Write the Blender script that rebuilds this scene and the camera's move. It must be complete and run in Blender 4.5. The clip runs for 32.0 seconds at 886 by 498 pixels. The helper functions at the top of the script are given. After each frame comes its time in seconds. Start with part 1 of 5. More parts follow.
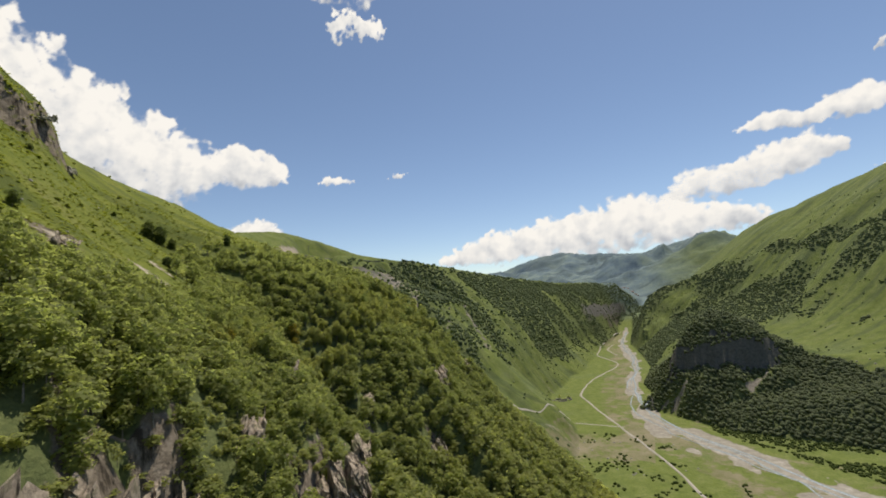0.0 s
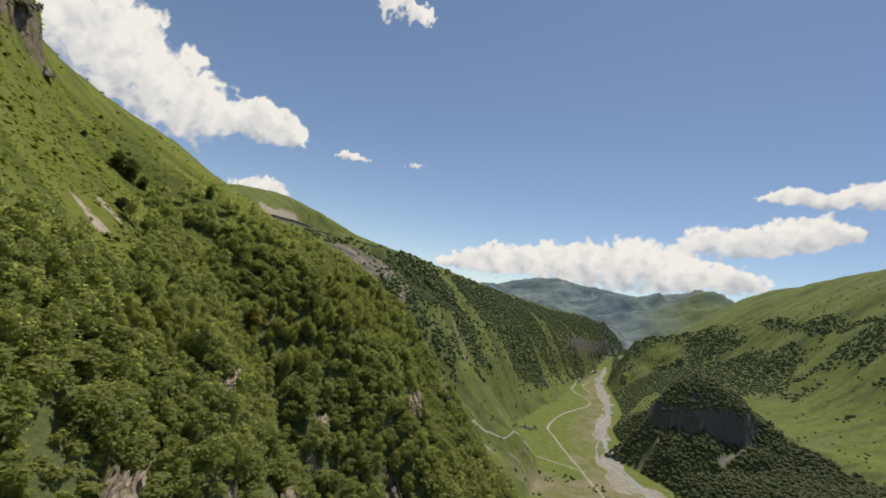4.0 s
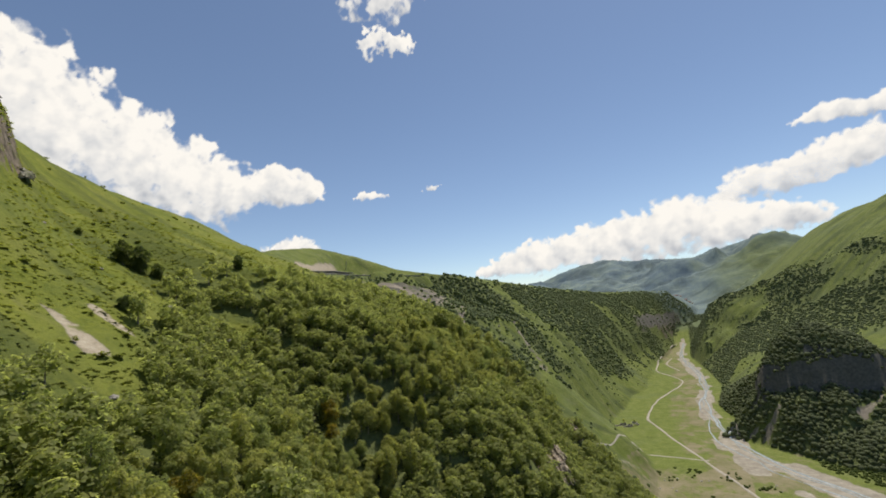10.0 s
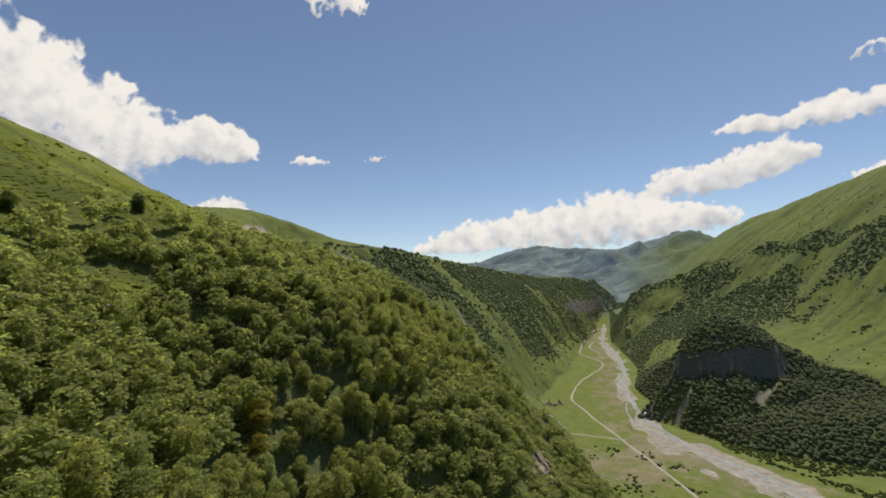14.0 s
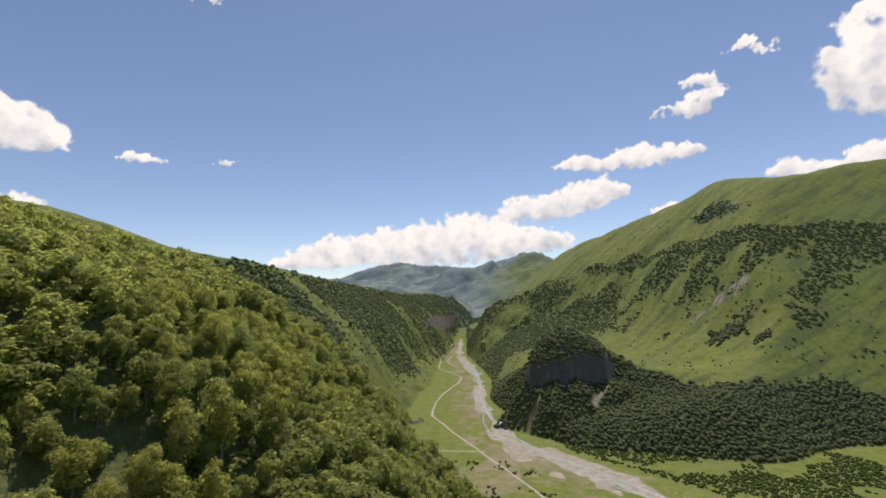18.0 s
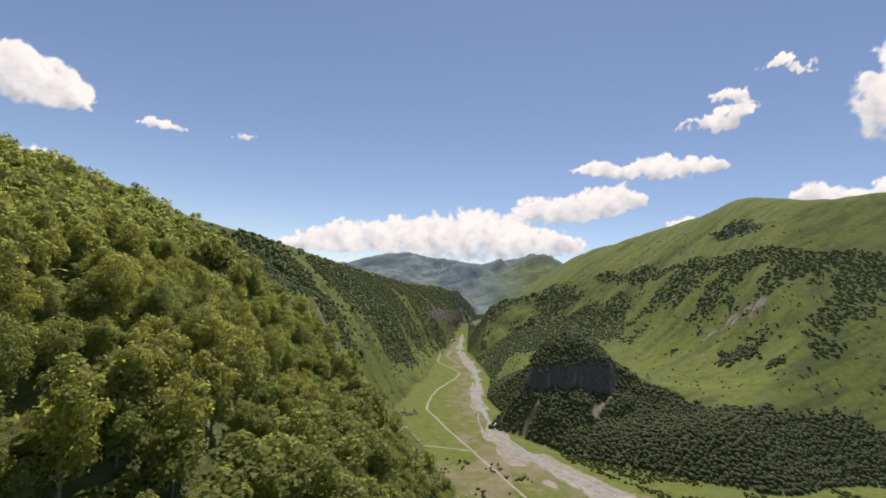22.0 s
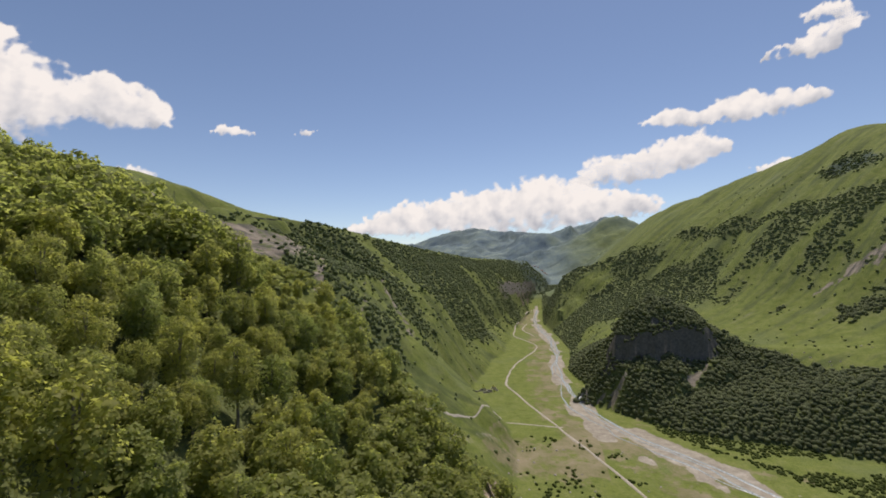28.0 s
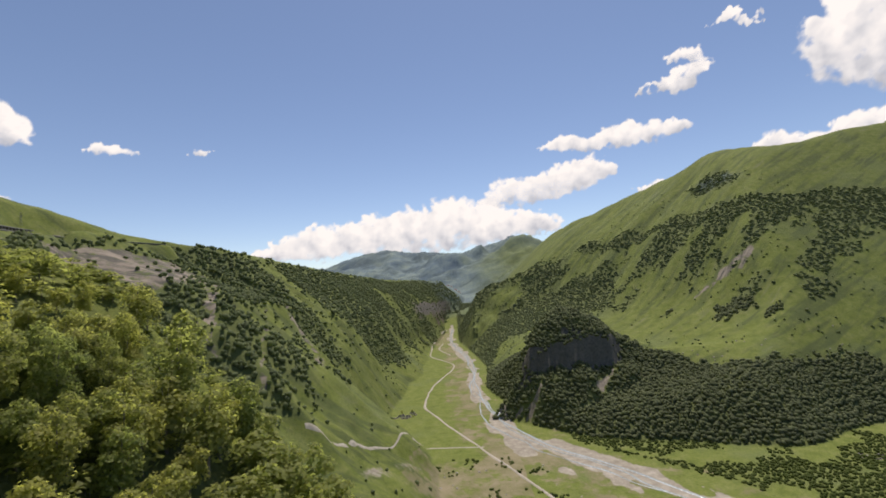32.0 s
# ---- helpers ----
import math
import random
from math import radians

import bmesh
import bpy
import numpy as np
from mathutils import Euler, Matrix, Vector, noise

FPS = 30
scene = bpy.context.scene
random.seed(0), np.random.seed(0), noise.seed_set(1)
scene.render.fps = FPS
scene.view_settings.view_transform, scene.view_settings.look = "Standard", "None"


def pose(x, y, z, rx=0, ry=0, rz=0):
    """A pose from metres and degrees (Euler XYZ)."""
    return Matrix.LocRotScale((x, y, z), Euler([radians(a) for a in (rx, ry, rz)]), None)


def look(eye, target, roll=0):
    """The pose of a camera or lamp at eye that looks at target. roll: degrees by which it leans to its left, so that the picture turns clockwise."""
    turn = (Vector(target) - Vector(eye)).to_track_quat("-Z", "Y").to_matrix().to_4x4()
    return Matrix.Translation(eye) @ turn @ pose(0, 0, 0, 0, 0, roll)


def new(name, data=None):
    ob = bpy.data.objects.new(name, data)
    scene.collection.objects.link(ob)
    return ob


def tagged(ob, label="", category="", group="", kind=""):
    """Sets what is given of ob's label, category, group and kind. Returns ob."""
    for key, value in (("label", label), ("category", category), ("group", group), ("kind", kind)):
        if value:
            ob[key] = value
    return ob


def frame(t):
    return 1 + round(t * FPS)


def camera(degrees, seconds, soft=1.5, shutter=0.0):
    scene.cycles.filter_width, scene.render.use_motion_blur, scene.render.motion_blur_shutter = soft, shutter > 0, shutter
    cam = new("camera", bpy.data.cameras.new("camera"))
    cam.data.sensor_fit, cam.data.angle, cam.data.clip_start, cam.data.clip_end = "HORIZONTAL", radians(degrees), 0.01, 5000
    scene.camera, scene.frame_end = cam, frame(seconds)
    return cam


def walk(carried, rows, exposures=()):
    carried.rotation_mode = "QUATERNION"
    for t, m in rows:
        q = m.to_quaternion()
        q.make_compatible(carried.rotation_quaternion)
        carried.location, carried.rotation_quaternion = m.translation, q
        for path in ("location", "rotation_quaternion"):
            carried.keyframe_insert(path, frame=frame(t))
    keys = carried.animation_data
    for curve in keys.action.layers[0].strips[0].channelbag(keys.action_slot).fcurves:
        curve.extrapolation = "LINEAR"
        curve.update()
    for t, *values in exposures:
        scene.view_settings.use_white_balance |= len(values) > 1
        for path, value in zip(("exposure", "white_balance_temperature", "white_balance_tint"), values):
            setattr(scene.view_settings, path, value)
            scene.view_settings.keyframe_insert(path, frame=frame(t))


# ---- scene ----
cam = camera(90.8, 32.0, soft=1.8)
PATH = [
    (0, pose(-0.23, -0.91, -1.72, 96.04, 3.80, 23.94)),
    (0.5, pose(-2.22, 2.33, -1.03, 99.53, -0.98, 25.60)),
    (1, pose(-4.03, 5.62, -0.26, 102.69, 2.16, 26.57)),
    (1.5, pose(-5.66, 8.95, 0.79, 100.94, 2.10, 26.48)),
    (2, pose(-7.22, 12.22, 2.11, 97.03, -4.00, 28.18)),
    (2.5, pose(-8.83, 15.19, 3.32, 94.51, 1.51, 26.85)),
    (3, pose(-10.63, 17.88, 4.27, 95.36, -4.32, 24.05)),
    (3.5, pose(-12.60, 20.52, 5.16, 94.00, -9.26, 24.83)),
    (4, pose(-14.79, 23.01, 5.78, 95.86, -9.23, 22.47)),
    (4.5, pose(-17.10, 25.54, 6.25, 99.08, -5.98, 25.30)),
    (6.5, pose(-27.47, 35.42, 8.63, 93.89, 0.57, 29.41)),
    (7, pose(-30.05, 38.01, 9.09, 93.30, 1.15, 34.82)),
    (7.5, pose(-32.96, 40.15, 9.36, 93.87, -0.76, 33.00)),
    (8, pose(-36.04, 42.03, 9.52, 94.19, 0.45, 27.45)),
    (8.5, pose(-38.92, 44.15, 9.64, 93.54, -1.29, 26.39)),
    (9, pose(-41.56, 46.54, 9.66, 93.85, 1.61, 28.68)),
    (9.5, pose(-44.10, 49.07, 9.56, 95.53, 8.53, 28.44)),
    (10, pose(-46.65, 51.68, 9.47, 97.89, 5.07, 28.65)),
    (10.5, pose(-49.23, 54.36, 9.57, 97.83, 3.78, 26.80)),
    (11, pose(-51.78, 57.15, 9.89, 95.44, 4.30, 25.78)),
    (11.5, pose(-54.32, 60.04, 10.19, 94.58, 2.37, 29.72)),
    (12, pose(-57.08, 62.76, 10.25, 95.10, 2.42, 29.46)),
    (12.5, pose(-60.08, 65.27, 10.08, 95.30, -2.13, 26.06)),
    (13, pose(-63.10, 67.76, 9.79, 95.10, -2.16, 21.72)),
    (13.5, pose(-65.92, 70.46, 9.41, 93.95, -2.88, 21.42)),
    (14, pose(-68.44, 73.43, 8.95, 94.31, 1.68, 20.08)),
    (14.5, pose(-70.63, 76.62, 8.45, 93.39, 0.42, 17.66)),
    (15, pose(-72.55, 79.95, 7.94, 93.09, 5.89, 12.89)),
    (15.5, pose(-74.22, 83.32, 7.46, 94.05, 5.27, 9.43)),
    (17.5, pose(-80.02, 96.78, 5.72, 94.00, 2.91, 2.05)),
    (18, pose(-81.27, 100.10, 5.22, 96.00, 1.69, 2.02)),
    (18.5, pose(-82.31, 103.37, 4.66, 97.45, -0.61, 1.03)),
    (19, pose(-83.17, 106.61, 4.10, 97.90, -1.48, -1.35)),
    (19.5, pose(-83.83, 109.80, 3.60, 97.30, -5.32, -0.80)),
    (20, pose(-84.27, 112.94, 3.16, 98.23, -6.71, -0.10)),
    (20.5, pose(-84.54, 116.00, 2.83, 98.15, -5.61, -2.31)),
    (21, pose(-84.60, 118.97, 2.59, 97.57, -5.61, -2.26)),
    (21.5, pose(-84.46, 121.78, 2.38, 95.94, -2.49, -0.91)),
    (22, pose(-84.14, 124.44, 2.11, 95.19, -3.77, 2.68)),
    (22.5, pose(-83.73, 126.95, 1.76, 95.68, -1.47, 3.87)),
    (23, pose(-83.32, 129.37, 1.33, 97.04, 0.82, 3.42)),
    (23.5, pose(-82.96, 131.72, 0.92, 98.91, -0.57, 5.21)),
    (24, pose(-82.70, 134.08, 0.59, 99.29, -2.84, 4.58)),
    (24.5, pose(-82.55, 136.48, 0.40, 99.17, -6.51, 3.54)),
    (25, pose(-82.48, 138.93, 0.36, 99.80, -8.58, 4.32)),
    (25.5, pose(-82.51, 141.47, 0.46, 99.23, -5.77, 5.71)),
    (26, pose(-82.67, 144.10, 0.64, 97.02, -4.41, 9.73)),
    (26.5, pose(-82.97, 146.85, 0.82, 95.23, -3.08, 11.68)),
    (28.5, pose(-84.63, 158.35, 1.07, 91.56, 1.60, 11.44)),
    (29, pose(-84.86, 161.41, 0.68, 91.51, -1.96, 8.73)),
    (29.5, pose(-85.00, 164.60, 0.09, 93.61, -0.27, 4.16)),
    (30, pose(-85.00, 167.83, -0.61, 94.21, -0.37, 3.46)),
    (30.5, pose(-84.90, 171.02, -1.53, 95.64, 3.24, 5.79)),
    (31, pose(-84.92, 174.20, -2.55, 96.16, 9.47, 4.66)),
    (31.5, pose(-85.17, 177.37, -3.58, 96.02, 7.77, 4.43)),
    (32, pose(-85.78, 180.51, -4.53, 94.32, 3.81, 0.53)),
]
walk(cam, PATH, [(0, 0.0, 6900, 10), (2, -0.14, 6900, 10), (4, -0.12, 6900, 10), (7, -0.16, 6900, 10), (9, -0.12, 6900, 10), (10, 0.04, 6900, 10), (12, -0.17, 6900, 11), (14, -0.12, 6900, 11),
                 (18, 0.06, 6900, 16), (22, 0.05, 6900, 16), (26, 0.0, 6900, 16), (29, -0.09, 6900, 16), (30, 0.05, 6900, 16), (32, 0.07, 6900, 16)])

# ---- sky and sun ----
SUN_AZ, SUN_EL = radians(11.0), radians(68.0)
world = bpy.data.worlds.new("sky")
scene.world = world
world.use_nodes = True
wn, wl = world.node_tree.nodes, world.node_tree.links
sky = wn.new("ShaderNodeTexSky")
sky.sky_type, sky.sun_disc = "NISHITA", False
sky.sun_elevation, sky.sun_rotation = SUN_EL, SUN_AZ
sky.altitude, sky.air_density, sky.dust_density, sky.ozone_density = 2000, 1.0, 0.85, 1.4
wn["Background"].inputs["Strength"].default_value = 0.123
wl.new(sky.outputs["Color"], wn["Background"].inputs["Color"])
sun_data = bpy.data.lights.new("sun", "SUN")
sun_data.energy, sun_data.angle, sun_data.color = 4.8, radians(0.53), (1.0, 0.95, 0.86)
sun = new("sun", sun_data)
sun_dir = Vector((math.sin(SUN_AZ) * math.cos(SUN_EL), math.cos(SUN_AZ) * math.cos(SUN_EL), math.sin(SUN_EL)))
sun.matrix_world = look(sun_dir * 900, (0, 0, 0))
scene.view_settings.exposure = 0.0


# ---- numeric helpers ----


def hash2(ix, iy, seed):
    h = (ix.astype(np.int64) * 374761393 + iy.astype(np.int64) * 668265263 + seed * 1442695041) & 0x7FFFFFFF
    h = ((h ^ (h >> 13)) * 1274126177) & 0x7FFFFFFF
    return ((h ^ (h >> 16)) & 0xFFFF) / 32767.5 - 1.0


def vnoise(x, y, size, seed=0):
    """Smooth value noise in -1..1 with cells of that size."""
    x, y = np.asarray(x, float) / size, np.asarray(y, float) / size
    ix, iy = np.floor(x), np.floor(y)
    fx, fy = x - ix, y - iy
    fx, fy = fx * fx * (3 - 2 * fx), fy * fy * (3 - 2 * fy)
    a, b = hash2(ix, iy, seed), hash2(ix + 1, iy, seed)
    c, d = hash2(ix, iy + 1, seed), hash2(ix + 1, iy + 1, seed)
    return (a + (b - a) * fx) * (1 - fy) + (c + (d - c) * fx) * fy


def fbm(x, y, size, octaves=4, seed=0, gain=0.5):
    total, amp = 0.0, 1.0
    for k in range(octaves):
        total = total + amp * vnoise(x, y, size / 2 ** k, seed + 17 * k)
        amp *= gain
    return total


def sstep(a, b, v):
    t = np.clip((v - a) / (b - a), 0, 1)
    return t * t * (3 - 2 * t)


def smin(a, b, k):
    h = np.clip(0.5 + 0.5 * (b - a) / k, 0, 1)
    return b + (a - b) * h - k * h * (1 - h)


def curve(v, xs, ys):
    """Smooth curve through a few nodes (cubic Hermite with limited slopes)."""
    xs, ys = np.asarray(xs, float), np.asarray(ys, float)
    dx, dy = np.diff(xs), np.diff(ys)
    s = dy / dx
    m = np.concatenate([[s[0]], np.where(s[:-1] * s[1:] > 0, 2 * s[:-1] * s[1:] / (s[:-1] + s[1:] + 1e-12), 0), [s[-1]]])
    v = np.clip(v, xs[0], xs[-1])
    i = np.clip(np.searchsorted(xs, v) - 1, 0, len(xs) - 2)
    t = (v - xs[i]) / dx[i]
    return ((1 + 2 * t) * (1 - t) ** 2 * ys[i] + t * (1 - t) ** 2 * dx[i] * m[i]
            + t * t * (3 - 2 * t) * ys[i + 1] + t * t * (t - 1) * dx[i] * m[i + 1])


# ---- the lie of the land: valley floor, left wall with its spur, right mountain, far range ----
FLOOR = -255.0
STATION = [-300, 0, 65, 125, 165, 200, 240, 290, 360, 480, 600, 760, 930, 1060, 1420, 2200, 2580, 2800, 3000]
CREST_X = [-215, -245, -262, -292, -305, -315, -330, -360, -430, -560, -665, -725, -635, -500, -490, -340, -255, -130, -60]
CREST_Z = [142, 140, 128, 99, 88, 84, 80, 74, 78, 110, 142, 163, 114, 85, 64, 20, 12, 0, -40]
SHARE = [1.0, 0.85, 0.75, 0.66, 0.57, 0.38, 0.16, 0.0]
LINE_85 = [-150, -175, -200, -220, -198, -206, -222, -300, -360, -475, -560, -612, -545, -452, -435, -278, -205, -95, -20]
LINE_75 = [-100, -120, -160, -159, -126, -132, -134, -225, -305, -425, -500, -562, -480, -415, -392, -246, -178, -65, 15]
LINE_66 = [-60, -80, -100, -114, -89, -101, -104, -170, -255, -380, -440, -480, -410, -380, -362, -222, -162, -45, 40]
LINE_57 = [-20, -35, -52, -72, -60, -74, -78, -130, -215, -340, -375, -350, -335, -345, -330, -205, -150, -30, 60]
LINE_38 = [70, 55, 35, 15, 8, -2, -2, -50, -140, -262, -285, -265, -285, -295, -285, -177, -128, 0, 100]
LINE_16 = [180, 160, 140, 120, 108, 98, 92, 40, -60, -180, -195, -185, -230, -245, -245, -153, -112, 30, 140]
LINE_00 = [280, 260, 240, 210, 200, 190, 180, 120, 20, -100, -110, -115, -165, -200, -185, -125, -97, 60, 180]
RIVER_Y = [0, 300, 600, 700, 780, 856, 952, 1055, 1216, 1441, 1685, 2055, 2619, 3200]
RIVER_X = [560, 400, 215, 150, 92, 36, -6, -20, -37, -27, -46, -85, -68, 0]
BED_HALF = [90, 80, 66, 58, 50, 42, 30, 24, 16, 18, 20, 16, 9, 3]
ROAD_Y = [250, 400, 603, 701, 785, 866, 1004, 1100, 1240, 1500, 1715, 1990, 2670]
ROAD_X = [190, 130, 48, 15, -22, -57, -115, -148, -140, -80, -160, -155, -58]


CLIFFS = [(-66, 40, 10, 15), (-55, 24, 8, 13), (-64, 72, 10, 15), (-86, 121, 7, 13), (-76, 147, 6, 8), (-90, 174, 7, 8), (-62, 182, 7, 9)]


# ribs of rock running down the spur, and the clefts beside them: ends, width, height
RIBS = [(-108, 104, -64, 74, 4.5, 7), (-104, 137, -82, 123, 3.5, 6), (-100, 125, -78, 111, 4.0, -8), (-106, 193, -88, 183, 3.5, 4), (-86, 54, -64, 40, 3.0, 5), (-82, 46, -60, 31, 2.8, -5), (-80, 36, -58, 24, 3.0, 4)]


SHELF_Y = [500, 600, 700, 760, 840, 930]


# bare earth on the near meadow: ends and half width
EARTH = ((-151, 90, -138, 91, 2.2), (-155, 97, -148, 100, 1.9), (-140, 62, -136, 64, 2.5))


def road_line(y):
    return curve(y, SHELF_Y, [-520, -580, -632, -646, -620, -572])


def road_level(y):
    return curve(y, SHELF_Y, [76, 86, 95, 96, 94, 91])


def mountain_q(x, y):
    return 0.917 * (x - 499) + 0.4 * (y - 1757)


SPUR_X = [32, 98, 185, 308, 419, 475, 540]


def front_s(x, y):
    """How far a place lies inside the foot of the right-hand valley side."""
    a = y - curve(x, [-60, 0, 135, 255, 372, 524, 800, 1400], [1000, 975, 860, 822, 788, 845, 860, 800])
    b = x - np.where(y < 960, -4000, curve(y, [940, 1055, 1216, 1441, 1685, 2055, 2619, 3200], [-60, 20, -8, 10, -10, -50, -45, 30]))
    return np.minimum(a, b)


def knoll_r(x, y):
    """1 on the rim of the wooded knoll."""
    return np.hypot((x - 132) / 106.0, (y - 1050) / 70.0) + 0.09 * fbm(x, y, 50, 3, 31)


def height(x, y):
    x, y = np.asarray(x, float), np.asarray(y, float)
    wob = fbm(x, y, 160, 3, 3) * 14 + fbm(x, y, 45, 3, 5) * 4
    cz = curve(y, STATION, CREST_Z)
    lines = [curve(y, STATION, ln) for ln in (CREST_X, LINE_85, LINE_75, LINE_66, LINE_57, LINE_38, LINE_16, LINE_00)]
    xx = x + wob * sstep(250, 500, y) * 0.8 + wob * 0.25
    g = np.zeros_like(x)
    for k in range(7):
        t = (xx - lines[k]) / (lines[k + 1] - lines[k])
        tt = np.clip(t, 0, 1)
        inside = (t >= 0) & (t < 1)
        g = np.where(inside, SHARE[k] + (SHARE[k + 1] - SHARE[k]) * tt, g)
    g = np.where(xx <= lines[0], 1.0, g)
    left = FLOOR + (cz - FLOOR) * g
    back = np.clip(lines[0] - xx, 0, 900)
    left = left + back * 0.02
    # gullies running down the slopes and rocky ribs on the spur
    vee = np.abs(fbm(y + 0.35 * x, x * 0.35, 90, 3, 81))
    rib = fbm(y * 1.0 + 0.25 * x, x * 0.12, 34, 3, 11)
    steep = sstep(0.05, 0.3, g) * (1 - sstep(0.86, 1.0, g))
    left = left + rib * steep * (1 - 0.55 * sstep(1000, 1500, y)) * (4 + 5 * sstep(0.8, 0.5, g)) * (0.6 + 0.7 * sstep(300, 700, y) * sstep(1900, 1000, y)) + (sstep(0.0, 0.4, vee) - 0.6) * 19 * sstep(1700, 1000, y) * sstep(0.2, 0.4, g) * sstep(0.9, 0.78, g) * sstep(400, 560, y)
    # crag below the hill top; cliffs that drop towards the river on the spur
    cr = np.hypot((x + 262) / 42.0, (y - 88) / 30.0) + 0.16 * fbm(x, y, 16, 3, 13)
    left = left + 15 * sstep(1.0, 0.82, cr) + (3.2 * fbm(x, y, 10, 3, 29) + 2.2 * np.abs(fbm(x, y, 17, 2, 37))) * sstep(1.25, 0.9, cr)
    for cx, cy, w, drop in CLIFFS:
        d = (x - cx) + 0.35 * (y - cy) + 3.5 * fbm(x, y, 11, 3, 15)
        left = left - drop * sstep(-3, 3, d) * np.exp(-((y - cy) / w) ** 2) * sstep(60, 10, d)
    for x0, y0, x1, y1, w, up in RIBS:
        ex, ey = x1 - x0, y1 - y0
        k = np.clip(((x - x0) * ex + (y - y0) * ey) / (ex * ex + ey * ey), 0, 1)
        d = np.hypot(x - x0 - k * ex, y - y0 - k * ey) + 1.6 * fbm(x, y, 7, 3, 19)
        left = left + up * np.exp(-(d / w) ** 2) * np.sin(np.pi * (0.12 + 0.76 * k))
    # shelf cut for the mountain road, with its bank above and fill below
    d = x - road_line(y)
    lev = road_level(y) - 0.3
    on = sstep(485, 500, y) * (1 - sstep(935, 950, y)) * (np.abs(d) < 60)
    cut = np.minimum(left, lev + 1.3 * np.maximum(0, -7 - d))
    cut = np.where(d > 8, np.clip(left, lev - 1.5 * (d - 8), lev - 0.75 * (d - 8)), np.where(d > -7, lev, cut))
    left = left + (cut - left) * on * sstep(60, 45, np.abs(d))
    q = mountain_q(x, y)
    prof = curve(q, [-900, -700, -450, -240, 0, 200, 400, 700, 1000, 1500], [-240, -225, -178, -105, 100, 242, 356, 425, 445, 400])
    prof = prof + 42 * sstep(1550, 1250, y) * sstep(120, 420, q)
    prof = prof + 52 * np.exp(-((x - 985) / 150) ** 2 - ((y - 1830) / 170) ** 2) - 28 * np.exp(-((x - 640) / 230) ** 2 - ((y - 2230) / 250) ** 2) - 24 * np.exp(-((x - 1110) / 90) ** 2 - ((y - 1690) / 120) ** 2)
    fade = 1 - 0.5 * sstep(2000, 3200, y)
    prof = -110 + (prof + 110) * np.where(prof > -110, fade, 1)
    along = 0.4 * x - 0.917 * y
    gul = fbm(along, q * 0.16, 70, 4, 21)
    prof = prof + (gul * 13 + fbm(along, q * 0.12, 22, 3, 25) * 3.0) * sstep(-400, -60, q) * (1 - 0.7 * sstep(180, 420, q)) + fbm(x, y, 300, 3, 23) * 12 * sstep(-300, 200, q)
    s = front_s(x, y)
    ramp = FLOOR + np.maximum(s, 0) * 0.85
    right = smin(prof, ramp, 26.0)
    side = np.hypot(np.maximum(0, np.abs(x - 305) - 115), y - 1045 + 0.26 * np.clip(x - 190, 0, 230))
    k = np.clip((x - 190) / 230, 0, 1)
    right = right + (50 - 42 * k) * np.exp(-(side / 52) ** 2) * sstep(150, 230, x)
    # wooded knoll above the river: a dome on a cliff that faces the near valley, with a steep apron below
    rho = knoll_r(x, y)
    rim = -134 + 0.09 * (x - 132) + 5 * fbm(x, y, 34, 3, 35)
    cliff = sstep(0.25, 0.7, (1050 - y) / 70 / np.maximum(rho, 0.2)) * sstep(20, 70, x)
    out = np.maximum(rho - 1, 0) * 74
    apron = rim - cliff * (38 + 10 * fbm(x, y, 30, 3, 36)) * sstep(0, 9, out + 2.5 * fbm(x, y, 12, 2, 34)) - 0.85 * np.maximum(out - 5 * cliff, 0)
    foot = np.minimum(np.maximum(right, apron), FLOOR + 1.4 * np.maximum(s, 0))
    knoll = np.where(rho < 1, np.minimum(rim + 56 * (1 - np.minimum(rho, 1) ** 2) + 3 * fbm(x, y, 22, 3, 38), FLOOR + 1.9 * np.maximum(s, 0)), foot)
    near = sstep(2.9, 2.3, rho)
    right = right + (np.maximum(knoll, FLOOR) - right) * near
    right = np.where(s > 0, right, FLOOR)
    k_x = np.clip(x, 32, 540)
    spur_y, spur_z = curve(k_x, SPUR_X, [2070, 2045, 2005, 1932, 1852, 1803, 1740]), curve(k_x, SPUR_X, [-66, -34, -4, 36, 84, 106, 112])
    gap = np.hypot(np.maximum(np.abs(y - spur_y) * 0.86 - 6, 0), np.maximum(32 - x, 0) * 2.0)
    crest = spur_z + 9 * fbm(x, y, 70, 3, 85) - (0.70 + 0.10 * fbm(x, y, 45, 2, 87)) * gap
    right = np.where((s > 0) & (x < 560), np.maximum(right, np.minimum(crest, FLOOR + 2.2 * np.maximum(s, 0))), right)
    peak = FLOOR + 960 * np.exp(-(((x - 2025) / 400) ** 2 + ((y - 1960) / 400) ** 2)) + 80 * fbm(x, y, 260, 4, 33) * sstep(1450, 1750, x)
    right = np.maximum(right, peak)
    base = np.maximum(left, right)
    # far range
    ridge = curve(x, [-2600, -1300, -900, -600, -300, 0, 300, 650, 900, 1150, 1700, 2800], [60, 140, 228, 285, 250, 236, 280, 350, 315, 385, 450, 500])
    up = sstep(2750, 4250, y + 120 * fbm(x, y, 500, 3, 41))
    far = FLOOR + 130 * sstep(2300, 3000, y) + (ridge - FLOOR - 130) * up ** 1.1 + up * fbm(x, y, 420, 5, 43) * 70 * (1 - 0.6 * sstep(3900, 4250, y)) + up * (0.5 - np.abs(fbm(x, y, 330, 4, 47))) * 95 * (1 - 0.5 * sstep(3900, 4250, y))
